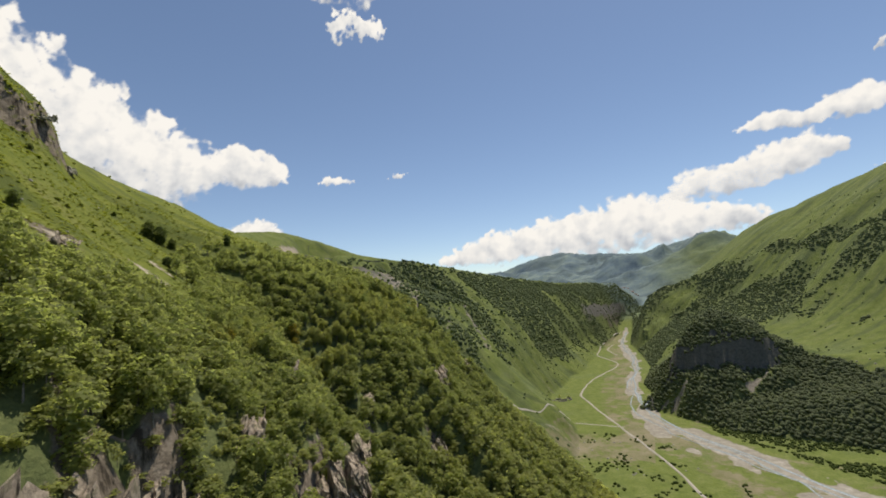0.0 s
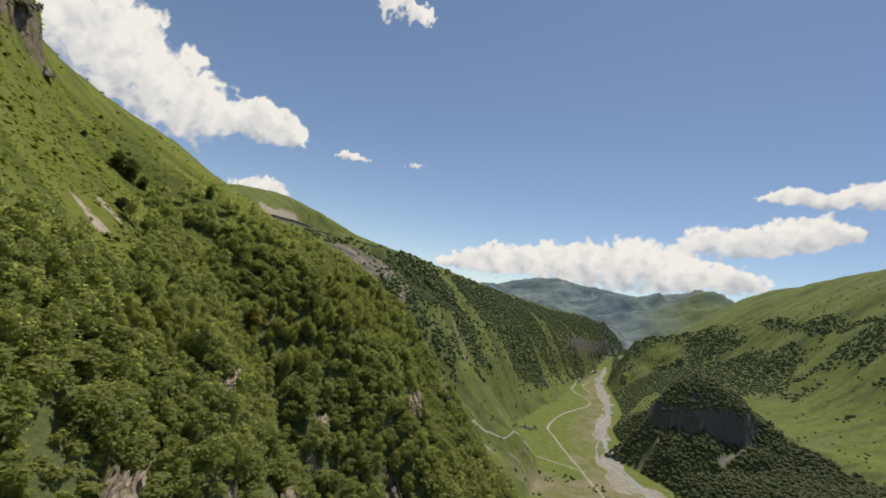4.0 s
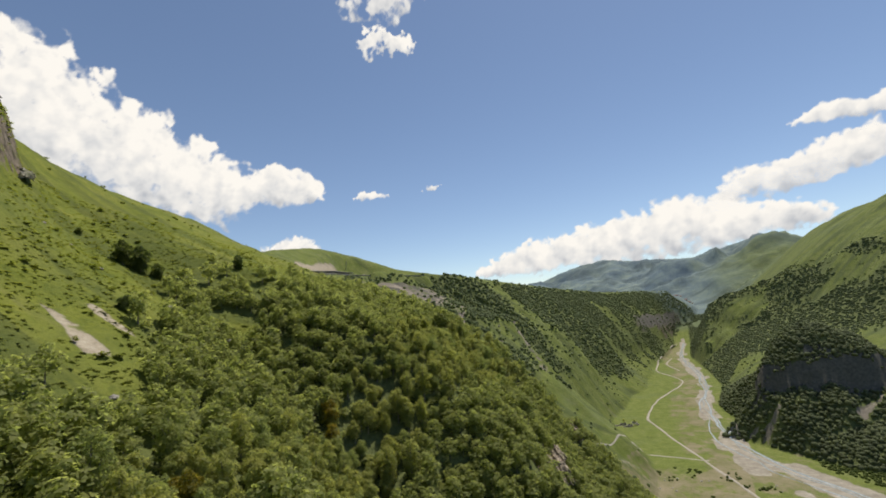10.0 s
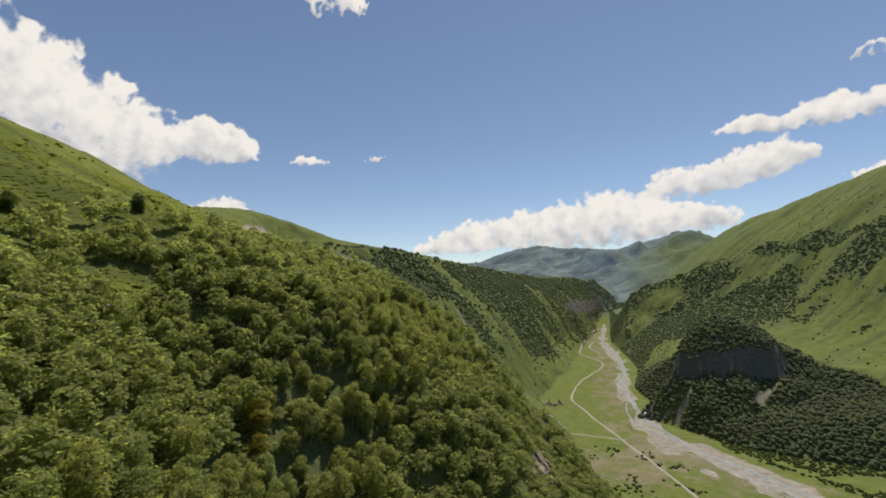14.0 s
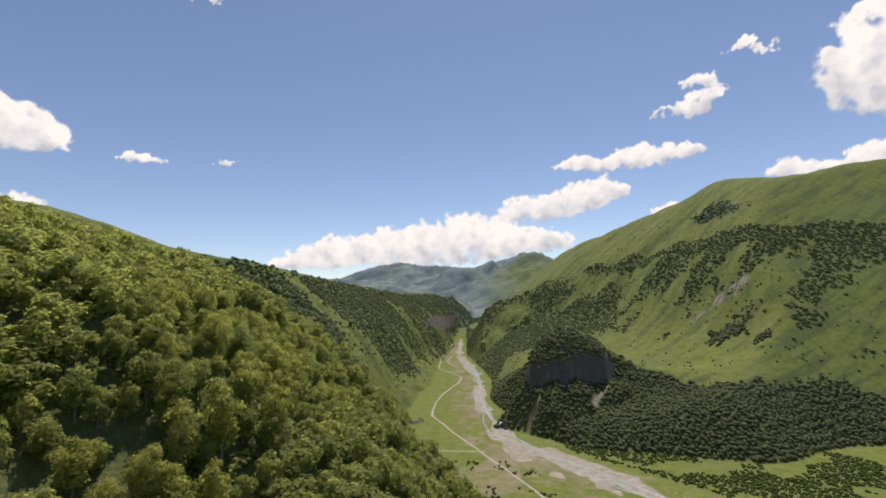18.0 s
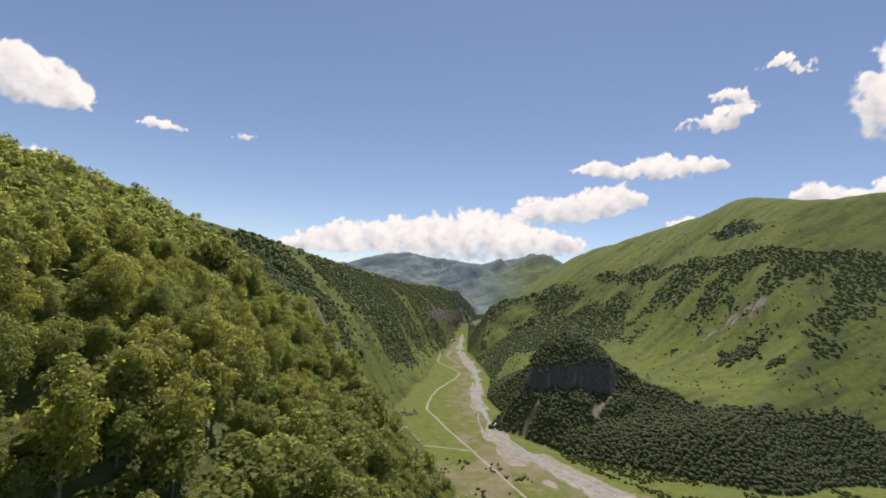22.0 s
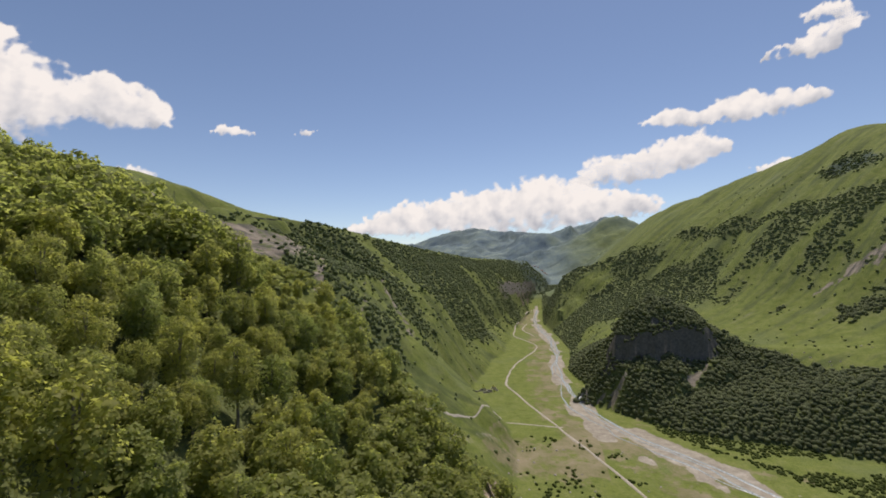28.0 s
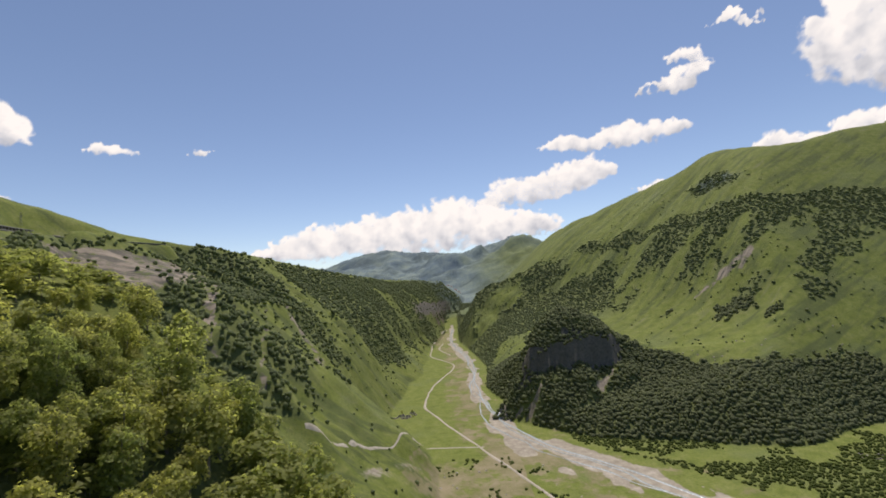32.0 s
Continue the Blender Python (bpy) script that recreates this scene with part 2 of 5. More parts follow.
    far = far + up * (0.42 - np.abs(fbm(0.55 * x - 0.83 * y, 0.2 * (0.83 * x + 0.55 * y), 300, 4, 49))) * 95 * sstep(4250, 3800, y)
    base = np.where(y > 2300, np.maximum(base, far), base)
    rill = np.abs(fbm(0.80 * x + 0.6 * y, 0.22 * (0.8 * y - 0.6 * x), 260, 4, 57))
    flank = -112 + 0.56 * (np.minimum(x, 850) - 107 - 0.05 * (y - 3300)) + (0.35 - rill) * 95 * sstep(100, 350, x)
    base = np.maximum(base, FLOOR - 5 + (flank - FLOOR + 5) * sstep(2350, 2800, y) * sstep(-40, 140, x))
    fine = fbm(x, y, 14, 3, 51) * 0.8
    return base + fine * sstep(-252, -235, base) + fbm(x, y, 30, 2, 53) * (0.12 + 0.38 * sstep(-250, -230, base))


def bed(x, y):
    """1 on the gravel of the river bed, 0 outside."""
    c, h = curve(y, RIVER_Y, RIVER_X), curve(y, RIVER_Y, BED_HALF)
    d = np.abs(x - c) + fbm(x, y, 75, 4, 61) * 0.42 * h
    isle = sstep(0.18, 0.45, fbm(x * 0.7 + y * 0.55, (y - x) * 0.45, 48, 3, 63))
    return (y < 2500) * sstep(1.1, 0.75, d / h) * (1 - 0.9 * isle * sstep(0.15, 0.5, d / h))


# ---- ground mesh ----
def spaced(stops):
    out = [stops[0][0]]
    for (a, da), (b, db) in zip(stops[:-1], stops[1:]):
        while out[-1] < b - 1e-6:
            t = (out[-1] - a) / (b - a)
            out.append(out[-1] + da + (db - da) * t)
    return np.array(out)


GX = spaced([(-2600, 60), (-900, 25), (-680, 7), (-340, 4), (-300, 2.8), (20, 2.8), (320, 7), (700, 11), (1500, 26), (3000, 60)])
GY = spaced([(-400, 40), (-20, 5), (15, 2.8), (260, 2.8), (600, 6), (1100, 8), (1700, 16), (2700, 30), (4650, 42)])
X, Y = np.meshgrid(GX, GY)
Z = height(X, Y)


def grid_mesh(name, X, Y, Z):
    ny, nx = X.shape
    co = np.stack([X, Y, Z], -1).reshape(-1, 3)
    idx = np.arange(nx * ny).reshape(ny, nx)
    f = np.stack([idx[:-1, :-1], idx[:-1, 1:], idx[1:, 1:], idx[1:, :-1]], -1).reshape(-1, 4)
    me = bpy.data.meshes.new(name)
    me.vertices.add(len(co)); me.vertices.foreach_set("co", co.ravel())
    me.loops.add(f.size); me.loops.foreach_set("vertex_index", f.ravel())
    me.polygons.add(len(f)); me.polygons.foreach_set("loop_start", np.arange(len(f)) * 4)
    me.update(calc_edges=True)
    me.polygons.foreach_set("use_smooth", np.ones(len(f), bool))
    return me


def soup_mesh(name, verts, faces, corners, smooth=True):
    me = bpy.data.meshes.new(name)
    me.vertices.add(len(verts)); me.vertices.foreach_set("co", np.asarray(verts, np.float32).ravel())
    me.loops.add(faces.size); me.loops.foreach_set("vertex_index", faces.astype(np.int32).ravel())
    me.polygons.add(len(faces)); me.polygons.foreach_set("loop_start", np.arange(len(faces)) * corners)
    me.update(calc_edges=True)
    me.polygons.foreach_set("use_smooth", np.full(len(faces), smooth))
    return me


ground_me = grid_mesh("ground", X, Y, Z)

# ---- materials ----
def material(name):
    m = bpy.data.materials.new(name)
    m.use_nodes = True
    nt = m.node_tree
    return m, nt, nt.nodes["Principled BSDF"]


def node(nt, kind, **kw):
    n = nt.nodes.new(kind)
    for key, val in kw.items():
        if key in n.inputs:
            n.inputs[key].default_value = val
    return n


def noise_fac(nt, scale, detail=5.0, rough=0.6, coord="Object", seed=0.0):
    tc = nt.nodes.new("ShaderNodeTexCoord")
    mp = nt.nodes.new("ShaderNodeMapping")
    mp.inputs["Location"].default_value = (seed, seed * 1.7, seed * 0.3)
    n = node(nt, "ShaderNodeTexNoise", Scale=scale, Detail=detail, Roughness=rough)
    nt.links.new(tc.outputs[coord], mp.inputs["Vector"])
    nt.links.new(mp.outputs["Vector"], n.inputs["Vector"])
    return n.outputs["Fac"]


def ramp(nt, fac, stops):
    r = nt.nodes.new("ShaderNodeValToRGB")
    el = r.color_ramp.elements
    el[0].position, el[0].color = stops[0][0], (*stops[0][1], 1)
    el[1].position, el[1].color = stops[-1][0], (*stops[-1][1], 1)
    for p, c in stops[1:-1]:
        e = el.new(p)
        e.color = (*c, 1)
    nt.links.new(fac, r.inputs["Fac"])
    return r.outputs["Color"]


def blend(nt, fac, a, b, mode="MIX"):
    m = nt.nodes.new("ShaderNodeMix")
    m.data_type, m.blend_type = "RGBA", mode
    fi, ai, bi = m.inputs[0], m.inputs[6], m.inputs[7]
    for sock, v in ((fi, fac), (ai, a), (bi, b)):
        if isinstance(v, bpy.types.NodeSocket):
            nt.links.new(v, sock)
        elif isinstance(v, tuple):
            sock.default_value = (*v, 1)
        else:
            sock.default_value = v
    return m.outputs[2]


def math_node(nt, op, a, b=None):
    n = nt.nodes.new("ShaderNodeMath")
    n.operation = op
    for i, v in enumerate((a, b)):
        if v is None:
            continue
        if isinstance(v, bpy.types.NodeSocket):
            nt.links.new(v, n.inputs[i])
        else:
            n.inputs[i].default_value = v
    return n.outputs[0]


def sharpen(nt, fac, lo, hi):
    r = nt.nodes.new("ShaderNodeMapRange")
    r.interpolation_type = "SMOOTHSTEP"
    r.inputs["From Min"].default_value, r.inputs["From Max"].default_value = lo, hi
    nt.links.new(fac, r.inputs["Value"])
    return r.outputs["Result"]


def attr(nt, name):
    a = nt.nodes.new("ShaderNodeAttribute")
    a.attribute_name = name
    return a.outputs["Fac"]


def bump(nt, bsdf, fac, strength, dist):
    b = node(nt, "ShaderNodeBump", Strength=strength, Distance=dist)
    nt.links.new(fac, b.inputs["Height"])
    nt.links.new(b.outputs["Normal"], bsdf.inputs["Normal"])


def streaks(nt, across, down, seed=0.0):
    """Noise drawn out down the slopes."""
    turn, draw = node(nt, "ShaderNodeMapping"), node(nt, "ShaderNodeMapping")
    turn.inputs["Rotation"].default_value = (0, 0, math.radians(66.4))
    draw.inputs["Scale"].default_value = (across, down, down)
    draw.inputs["Location"].default_value = (seed, seed, 0)
    where = nt.nodes.new("ShaderNodeTexCoord")
    run = node(nt, "ShaderNodeTexNoise", Scale=1.0, Detail=6.0, Roughness=0.65)
    nt.links.new(where.outputs["Object"], turn.inputs["Vector"])
    nt.links.new(turn.outputs["Vector"], draw.inputs["Vector"])
    nt.links.new(draw.outputs["Vector"], run.inputs["Vector"])
    return run.outputs["Fac"]


def upright(nt, scale, seed=0.0):
    """Noise drawn out up and down, to paint shaded clefts between columns of rock."""
    draw = node(nt, "ShaderNodeMapping")
    draw.inputs["Scale"].default_value = (scale, scale, scale * 0.16)
    draw.inputs["Location"].default_value = (seed, seed, 0)
    where = nt.nodes.new("ShaderNodeTexCoord")
    run = node(nt, "ShaderNodeTexNoise", Scale=1.0, Detail=7.0, Roughness=0.7)
    nt.links.new(where.outputs["Object"], draw.inputs["Vector"])
    nt.links.new(draw.outputs["Vector"], run.inputs["Vector"])
    return run.outputs["Fac"]


def mat_ground():
    m, nt, bs = material("mountain_ground")
    big, mid, fine = noise_fac(nt, 0.008, 5), noise_fac(nt, 0.06, 6, 0.65, seed=9), noise_fac(nt, 0.9, 6, 0.7, seed=4)
    meadow = ramp(nt, mid, [(0.28, (0.094, 0.114, 0.014)), (0.48, (0.148, 0.168, 0.023)), (0.70, (0.200, 0.203, 0.042))])
    dry = ramp(nt, fine, [(0.3, (0.115, 0.142, 0.025)), (0.7, (0.175, 0.184, 0.048))])
    col = blend(nt, sharpen(nt, big, 0.5, 0.72), meadow, dry)
    tuft = noise_fac(nt, 0.30, 7, 0.78, seed=15)
    col = blend(nt, sharpen(nt, tuft, 0.48, 0.62), col, blend(nt, 0.45, col, (0.048, 0.072, 0.012)))
    col = blend(nt, sharpen(nt, fine, 0.35, 0.75), col, blend(nt, 0.4, col, (0.05, 0.08, 0.015)))
    run = streaks(nt, 0.055, 0.006)
    inclined = attr(nt, "inclined")
    col = blend(nt, math_node(nt, "MULTIPLY", sharpen(nt, run, 0.48, 0.60), math_node(nt, "MULTIPLY", inclined, 0.62)), col, (0.056, 0.072, 0.020))
    col = blend(nt, math_node(nt, "MULTIPLY", sharpen(nt, run, 0.42, 0.30), math_node(nt, "MULTIPLY", inclined, 0.4)), col, (0.175, 0.165, 0.070))
    # Farther meadows: greener grass, with haze put in as extra blue.
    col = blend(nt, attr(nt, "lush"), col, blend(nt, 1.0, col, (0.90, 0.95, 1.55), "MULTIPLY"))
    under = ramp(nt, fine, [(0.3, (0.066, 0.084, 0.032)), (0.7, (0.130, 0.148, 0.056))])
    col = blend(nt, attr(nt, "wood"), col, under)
    # Thin brush, and a cloud shadow painted as a dark patch on the dome.
    shrub_shade = sharpen(nt, math_node(nt, "ADD", math_node(nt, "MULTIPLY", attr(nt, "brush"), 0.6), math_node(nt, "MULTIPLY", noise_fac(nt, 0.05, 7, 0.7, seed=21), 0.7)), 0.62, 0.80)
    col = blend(nt, shrub_shade, col, (0.048, 0.068, 0.050))
    # Far range: distance haze painted in as pale blue over grass and scree tones.
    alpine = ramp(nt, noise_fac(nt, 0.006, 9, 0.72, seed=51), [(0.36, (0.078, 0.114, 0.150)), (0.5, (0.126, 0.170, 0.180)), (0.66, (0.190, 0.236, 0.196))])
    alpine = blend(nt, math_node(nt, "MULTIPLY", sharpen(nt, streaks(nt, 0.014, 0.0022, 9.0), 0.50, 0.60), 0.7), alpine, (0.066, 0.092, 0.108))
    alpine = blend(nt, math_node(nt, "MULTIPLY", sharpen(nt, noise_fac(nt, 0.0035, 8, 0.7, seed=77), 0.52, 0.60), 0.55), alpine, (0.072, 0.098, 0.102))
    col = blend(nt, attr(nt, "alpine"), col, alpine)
    rock = ramp(nt, noise_fac(nt, 0.35, 8, 0.72, seed=3), [(0.25, (0.070, 0.056, 0.042)), (0.5, (0.17, 0.14, 0.108)), (0.75, (0.34, 0.29, 0.23))])
    # Shade of upright clefts, painted on as dark streaks.
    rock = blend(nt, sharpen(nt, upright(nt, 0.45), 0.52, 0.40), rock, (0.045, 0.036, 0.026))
    rk = sharpen(nt, math_node(nt, "ADD", attr(nt, "rock"), math_node(nt, "MULTIPLY", math_node(nt, "SUBTRACT", noise_fac(nt, 0.16, 6, 0.7, seed=13), 0.5), 1.1)), 0.45, 0.62)
    # Knoll cliff's shade put into a darker rock colour, shared with dark gorge rock.
    rock = blend(nt, attr(nt, "basalt"), rock, ramp(nt, noise_fac(nt, 0.25, 8, 0.72, seed=41), [(0.3, (0.062, 0.060, 0.052)), (0.7, (0.150, 0.143, 0.122))]))
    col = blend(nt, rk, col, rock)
    scar = ramp(nt, noise_fac(nt, 0.11, 7, 0.7, seed=31), [(0.3, (0.125, 0.110, 0.092)), (0.7, (0.255, 0.222, 0.180))])
    scar = blend(nt, sharpen(nt, streaks(nt, 0.16, 0.015), 0.44, 0.60), scar, (0.25, 0.215, 0.175))
    scar = blend(nt, sharpen(nt, streaks(nt, 0.11, 0.012, 5.0), 0.47, 0.57), scar, (0.085, 0.082, 0.070))
    scar = blend(nt, sharpen(nt, noise_fac(nt, 0.045, 8, 0.75, seed=61), 0.54, 0.62), scar, (0.075, 0.095, 0.036))
    sc = sharpen(nt, math_node(nt, "ADD", attr(nt, "scar"), math_node(nt, "MULTIPLY", math_node(nt, "SUBTRACT", noise_fac(nt, 0.07, 7, 0.72, seed=17), 0.5), 1.3)), 0.48, 0.66)
    soil = ramp(nt, noise_fac(nt, 0.5, 8, 0.75, seed=71), [(0.3, (0.20, 0.165, 0.115)), (0.5, (0.34, 0.295, 0.225)), (0.7, (0.44, 0.395, 0.315))])
    scar = blend(nt, attr(nt, "soil"), scar, soil)
    col = blend(nt, sc, col, scar)
    grav = ramp(nt, noise_fac(nt, 0.09, 8, 0.75, seed=7), [(0.3, (0.165, 0.145, 0.115)), (0.55, (0.28, 0.255, 0.21)), (0.75, (0.42, 0.39, 0.345))])
    gv = sharpen(nt, math_node(nt, "ADD", attr(nt, "gravel"), math_node(nt, "MULTIPLY", math_node(nt, "SUBTRACT", noise_fac(nt, 0.05, 8, 0.72, seed=2), 0.5), 1.2)), 0.42, 0.62)
    silt = ramp(nt, noise_fac(nt, 0.03, 6, 0.7, seed=12), [(0.35, (0.125, 0.125, 0.052)), (0.65, (0.22, 0.19, 0.125))])
    st = sharpen(nt, math_node(nt, "ADD", attr(nt, "silt"), math_node(nt, "MULTIPLY", math_node(nt, "SUBTRACT", noise_fac(nt, 0.03, 8, 0.72, seed=27), 0.5), 1.9)), 0.42, 0.66)
    col = blend(nt, st, col, silt)
    col = blend(nt, gv, col, grav)
    nt.links.new(col, bs.inputs["Base Color"])
    bs.inputs["Roughness"].default_value = 0.95
    bs.inputs["Specular IOR Level"].default_value = 0.15
    bump(nt, bs, math_node(nt, "ADD", fine, math_node(nt, "MULTIPLY", mid, 3.0)), 0.75, 0.7)
    return m


def mat_leaf(name, dark, mid, light, scale=0.5):
    m, nt, bs = material(name)
    geo = nt.nodes.new("ShaderNodeNewGeometry")
    info = nt.nodes.new("ShaderNodeObjectInfo")
    col = ramp(nt, geo.outputs["Random Per Island"], [(0.0, dark), (0.5, mid), (1.0, light)])
    tone = ramp(nt, noise_fac(nt, scale, 3, 0.6, seed=5), [(0.3, (0.80, 0.84, 0.82)), (0.7, (1.15, 1.08, 1.0))])
    col = blend(nt, 1.0, col, tone, "MULTIPLY")
    each = ramp(nt, info.outputs["Random"], [(0.0, (0.80, 0.88, 0.85)), (0.6, (1.02, 1.0, 0.92)), (1.0, (1.10, 1.07, 0.88))])
    col = blend(nt, 1.0, col, each, "MULTIPLY")
    nt.links.new(col, bs.inputs["Base Color"])
    bs.inputs["Roughness"].default_value = 0.6
    bs.inputs["Specular IOR Level"].default_value = 0.25
    tr = nt.nodes.new("ShaderNodeBsdfTranslucent")
    nt.links.new(blend(nt, 1.0, col, (1.50, 1.54, 1.14), "MULTIPLY"), tr.inputs["Color"])
    mx = nt.nodes.new("ShaderNodeMixShader")
    mx.inputs[0].default_value = 0.66
    nt.links.new(bs.outputs[0], mx.inputs[1])
    nt.links.new(tr.outputs[0], mx.inputs[2])
    nt.links.new(mx.outputs[0], nt.nodes["Material Output"].inputs["Surface"])
    return m


def mat_far_wood(name, dark, light):
    m, nt, bs = material(name)
    geo = nt.nodes.new("ShaderNodeNewGeometry")
    col = ramp(nt, geo.outputs["Random Per Island"], [(0.0, dark), (1.0, light)])
    col = blend(nt, sharpen(nt, noise_fac(nt, 0.55, 5, 0.7), 0.35, 0.65), blend(nt, 0.3, col, (0.060, 0.076, 0.026)), col)
    nt.links.new(col, bs.inputs["Base Color"])
    bs.inputs["Roughness"].default_value = 0.85
    bs.inputs["Specular IOR Level"].default_value = 0.15
    bump(nt, bs, noise_fac(nt, 0.9, 4, 0.7, seed=6), 0.7, 0.9)
    tr = nt.nodes.new("ShaderNodeBsdfTranslucent")
    nt.links.new(blend(nt, 1.0, col, (1.6, 1.6, 1.1), "MULTIPLY"), tr.inputs["Color"])
    mx = nt.nodes.new("ShaderNodeMixShader")
    mx.inputs[0].default_value = 0.55
    nt.links.new(bs.outputs[0], mx.inputs[1])
    nt.links.new(tr.outputs[0], mx.inputs[2])
    nt.links.new(mx.outputs[0], nt.nodes["Material Output"].inputs["Surface"])
    return m


def mat_stone(name, dark, light, scale, rough=0.92, depth=0.3, grown=0.56):
    m, nt, bs = material(name)
    n = noise_fac(nt, scale, 9, 0.72)
    col = ramp(nt, n, [(0.28, dark), (0.5, tuple((a + b) / 2 for a, b in zip(dark, light))), (0.72, light)])
    # Rock faces and crags get cleft shade painted in as darker streaks.
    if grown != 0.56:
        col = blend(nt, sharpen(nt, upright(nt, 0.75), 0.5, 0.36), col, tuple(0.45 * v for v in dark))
    moss = sharpen(nt, noise_fac(nt, scale * 0.4, 6, 0.7, seed=8), grown, grown + 0.12)
    col = blend(nt, math_node(nt, "MULTIPLY", moss, 0.6), col, (0.09, 0.105, 0.03))
    nt.links.new(col, bs.inputs["Base Color"])
    bs.inputs["Roughness"].default_value = rough
    bump(nt, bs, noise_fac(nt, scale * 2.2, 8, 0.75, seed=5), 0.9, depth)
    return m


def mat_plain(name, a, b, scale, rough=0.9, metal=0.0):
    m, nt, bs = material(name)
    n = noise_fac(nt, scale, 7, 0.7)
    nt.links.new(ramp(nt, n, [(0.3, a), (0.7, b)]), bs.inputs["Base Color"])
    bs.inputs["Roughness"].default_value, bs.inputs["Metallic"].default_value = rough, metal
    return m


def mat_water():
    m, nt, bs = material("river_water")
    n = noise_fac(nt, 0.35, 6, 0.75)
    nt.links.new(ramp(nt, n, [(0.4, (0.20, 0.24, 0.25)), (0.62, (0.42, 0.46, 0.47)), (0.72, (0.75, 0.77, 0.77))]), bs.inputs["Base Color"])
    bs.inputs["Roughness"].default_value = 0.25
    bump(nt, bs, noise_fac(nt, 0.8, 5, 0.7, seed=2), 0.8, 0.25)
    return m


def mat_cloud():
    m, nt, bs = material("cloud_glow")
    nt.nodes.remove(bs)
    em = nt.nodes.new("ShaderNodeEmission")
    cl = nt.nodes.new("ShaderNodeBsdfTransparent")
    mx = nt.nodes.new("ShaderNodeMixShader")
    puff_light = attr(nt, "puff_light")
    ragged = math_node(nt, "ADD", attr(nt, "cover"), math_node(nt, "MULTIPLY", math_node(nt, "SUBTRACT", noise_fac(nt, 0.012, 8, 0.65), 0.5), 0.35))
    nt.links.new(sharpen(nt, ragged, 0.02, 0.52), mx.inputs[0])
    # Emission colour carries the painted sunlit tops and grey undersides.
    nt.links.new(ramp(nt, puff_light, [(0.0, (0.50, 0.54, 0.61)), (0.4, (0.78, 0.80, 0.83)), (0.8, (1.0, 0.99, 0.97))]), em.inputs["Color"])
    em.inputs["Strength"].default_value = 0.93
    nt.links.new(cl.outputs[0], mx.inputs[1])
    nt.links.new(em.outputs[0], mx.inputs[2])
    nt.links.new(mx.outputs[0], nt.nodes["Material Output"].inputs["Surface"])
    return m


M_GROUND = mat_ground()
M_LEAF = mat_leaf("birch_leaves", (0.232, 0.252, 0.088), (0.280, 0.300, 0.108), (0.322, 0.340, 0.134))
M_LEAF_DARK = mat_leaf("dark_leaves", (0.085, 0.110, 0.032), (0.110, 0.140, 0.042), (0.135, 0.168, 0.055))
M_LEAF_LOW = mat_leaf("meadow_herbs", (0.128, 0.150, 0.019), (0.164, 0.182, 0.027), (0.200, 0.210, 0.042), 0.2)
M_LEAF_GOLD = mat_leaf("yellowing_leaves", (0.10, 0.10, 0.015), (0.22, 0.18, 0.02), (0.34, 0.25, 0.03))
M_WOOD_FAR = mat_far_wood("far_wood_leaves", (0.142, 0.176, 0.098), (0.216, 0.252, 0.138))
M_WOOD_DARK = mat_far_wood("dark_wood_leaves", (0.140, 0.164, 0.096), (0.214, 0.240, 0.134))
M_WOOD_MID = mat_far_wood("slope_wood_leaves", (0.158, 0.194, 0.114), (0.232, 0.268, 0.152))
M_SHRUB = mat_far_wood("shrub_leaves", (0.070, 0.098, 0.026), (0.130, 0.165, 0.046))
M_BARK = mat_stone("birch_bark", (0.05, 0.04, 0.03), (0.30, 0.27, 0.23), 3.0, 0.85, 0.02)
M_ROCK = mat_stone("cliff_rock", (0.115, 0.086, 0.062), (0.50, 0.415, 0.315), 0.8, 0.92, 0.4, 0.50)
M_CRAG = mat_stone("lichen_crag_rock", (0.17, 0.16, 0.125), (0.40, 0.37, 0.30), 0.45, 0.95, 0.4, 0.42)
M_TRACK = mat_plain("gravel_track_surface", (0.22, 0.20, 0.16), (0.36, 0.33, 0.28), 0.25)
M_STREAM = mat_plain("stream_gravel", (0.20, 0.185, 0.15), (0.38, 0.355, 0.30), 0.3)
M_ASPHALT = mat_plain("worn_asphalt", (0.045, 0.045, 0.045), (0.085, 0.082, 0.078), 0.8)
M_CONCRETE = mat_plain("weathered_concrete", (0.20, 0.19, 0.175), (0.38, 0.36, 0.33), 0.5)
M_STEEL = mat_plain("galvanised_steel", (0.16, 0.165, 0.17), (0.28, 0.285, 0.29), 2.0, 0.55, 0.6)
M_RUBBLE = mat_stone("dry_stone", (0.11, 0.10, 0.09), (0.40, 0.37, 0.33), 0.8)
M_WATER = mat_water()
M_CLOUD = mat_cloud()
M_PLASTER = mat_plain("village_plaster", (0.55, 0.53, 0.49), (0.75, 0.73, 0.69), 0.3)
M_ROOF = mat_plain("village_roof", (0.16, 0.10, 0.08), (0.30, 0.20, 0.16), 0.4)

# ---- where wood, brush, a painted cloud shadow, bare rock and gravel lie ----
def strip(v, lo, hi, soft):
    return sstep(lo - soft, lo + soft, v) * (1 - sstep(hi - soft, hi + soft, v))


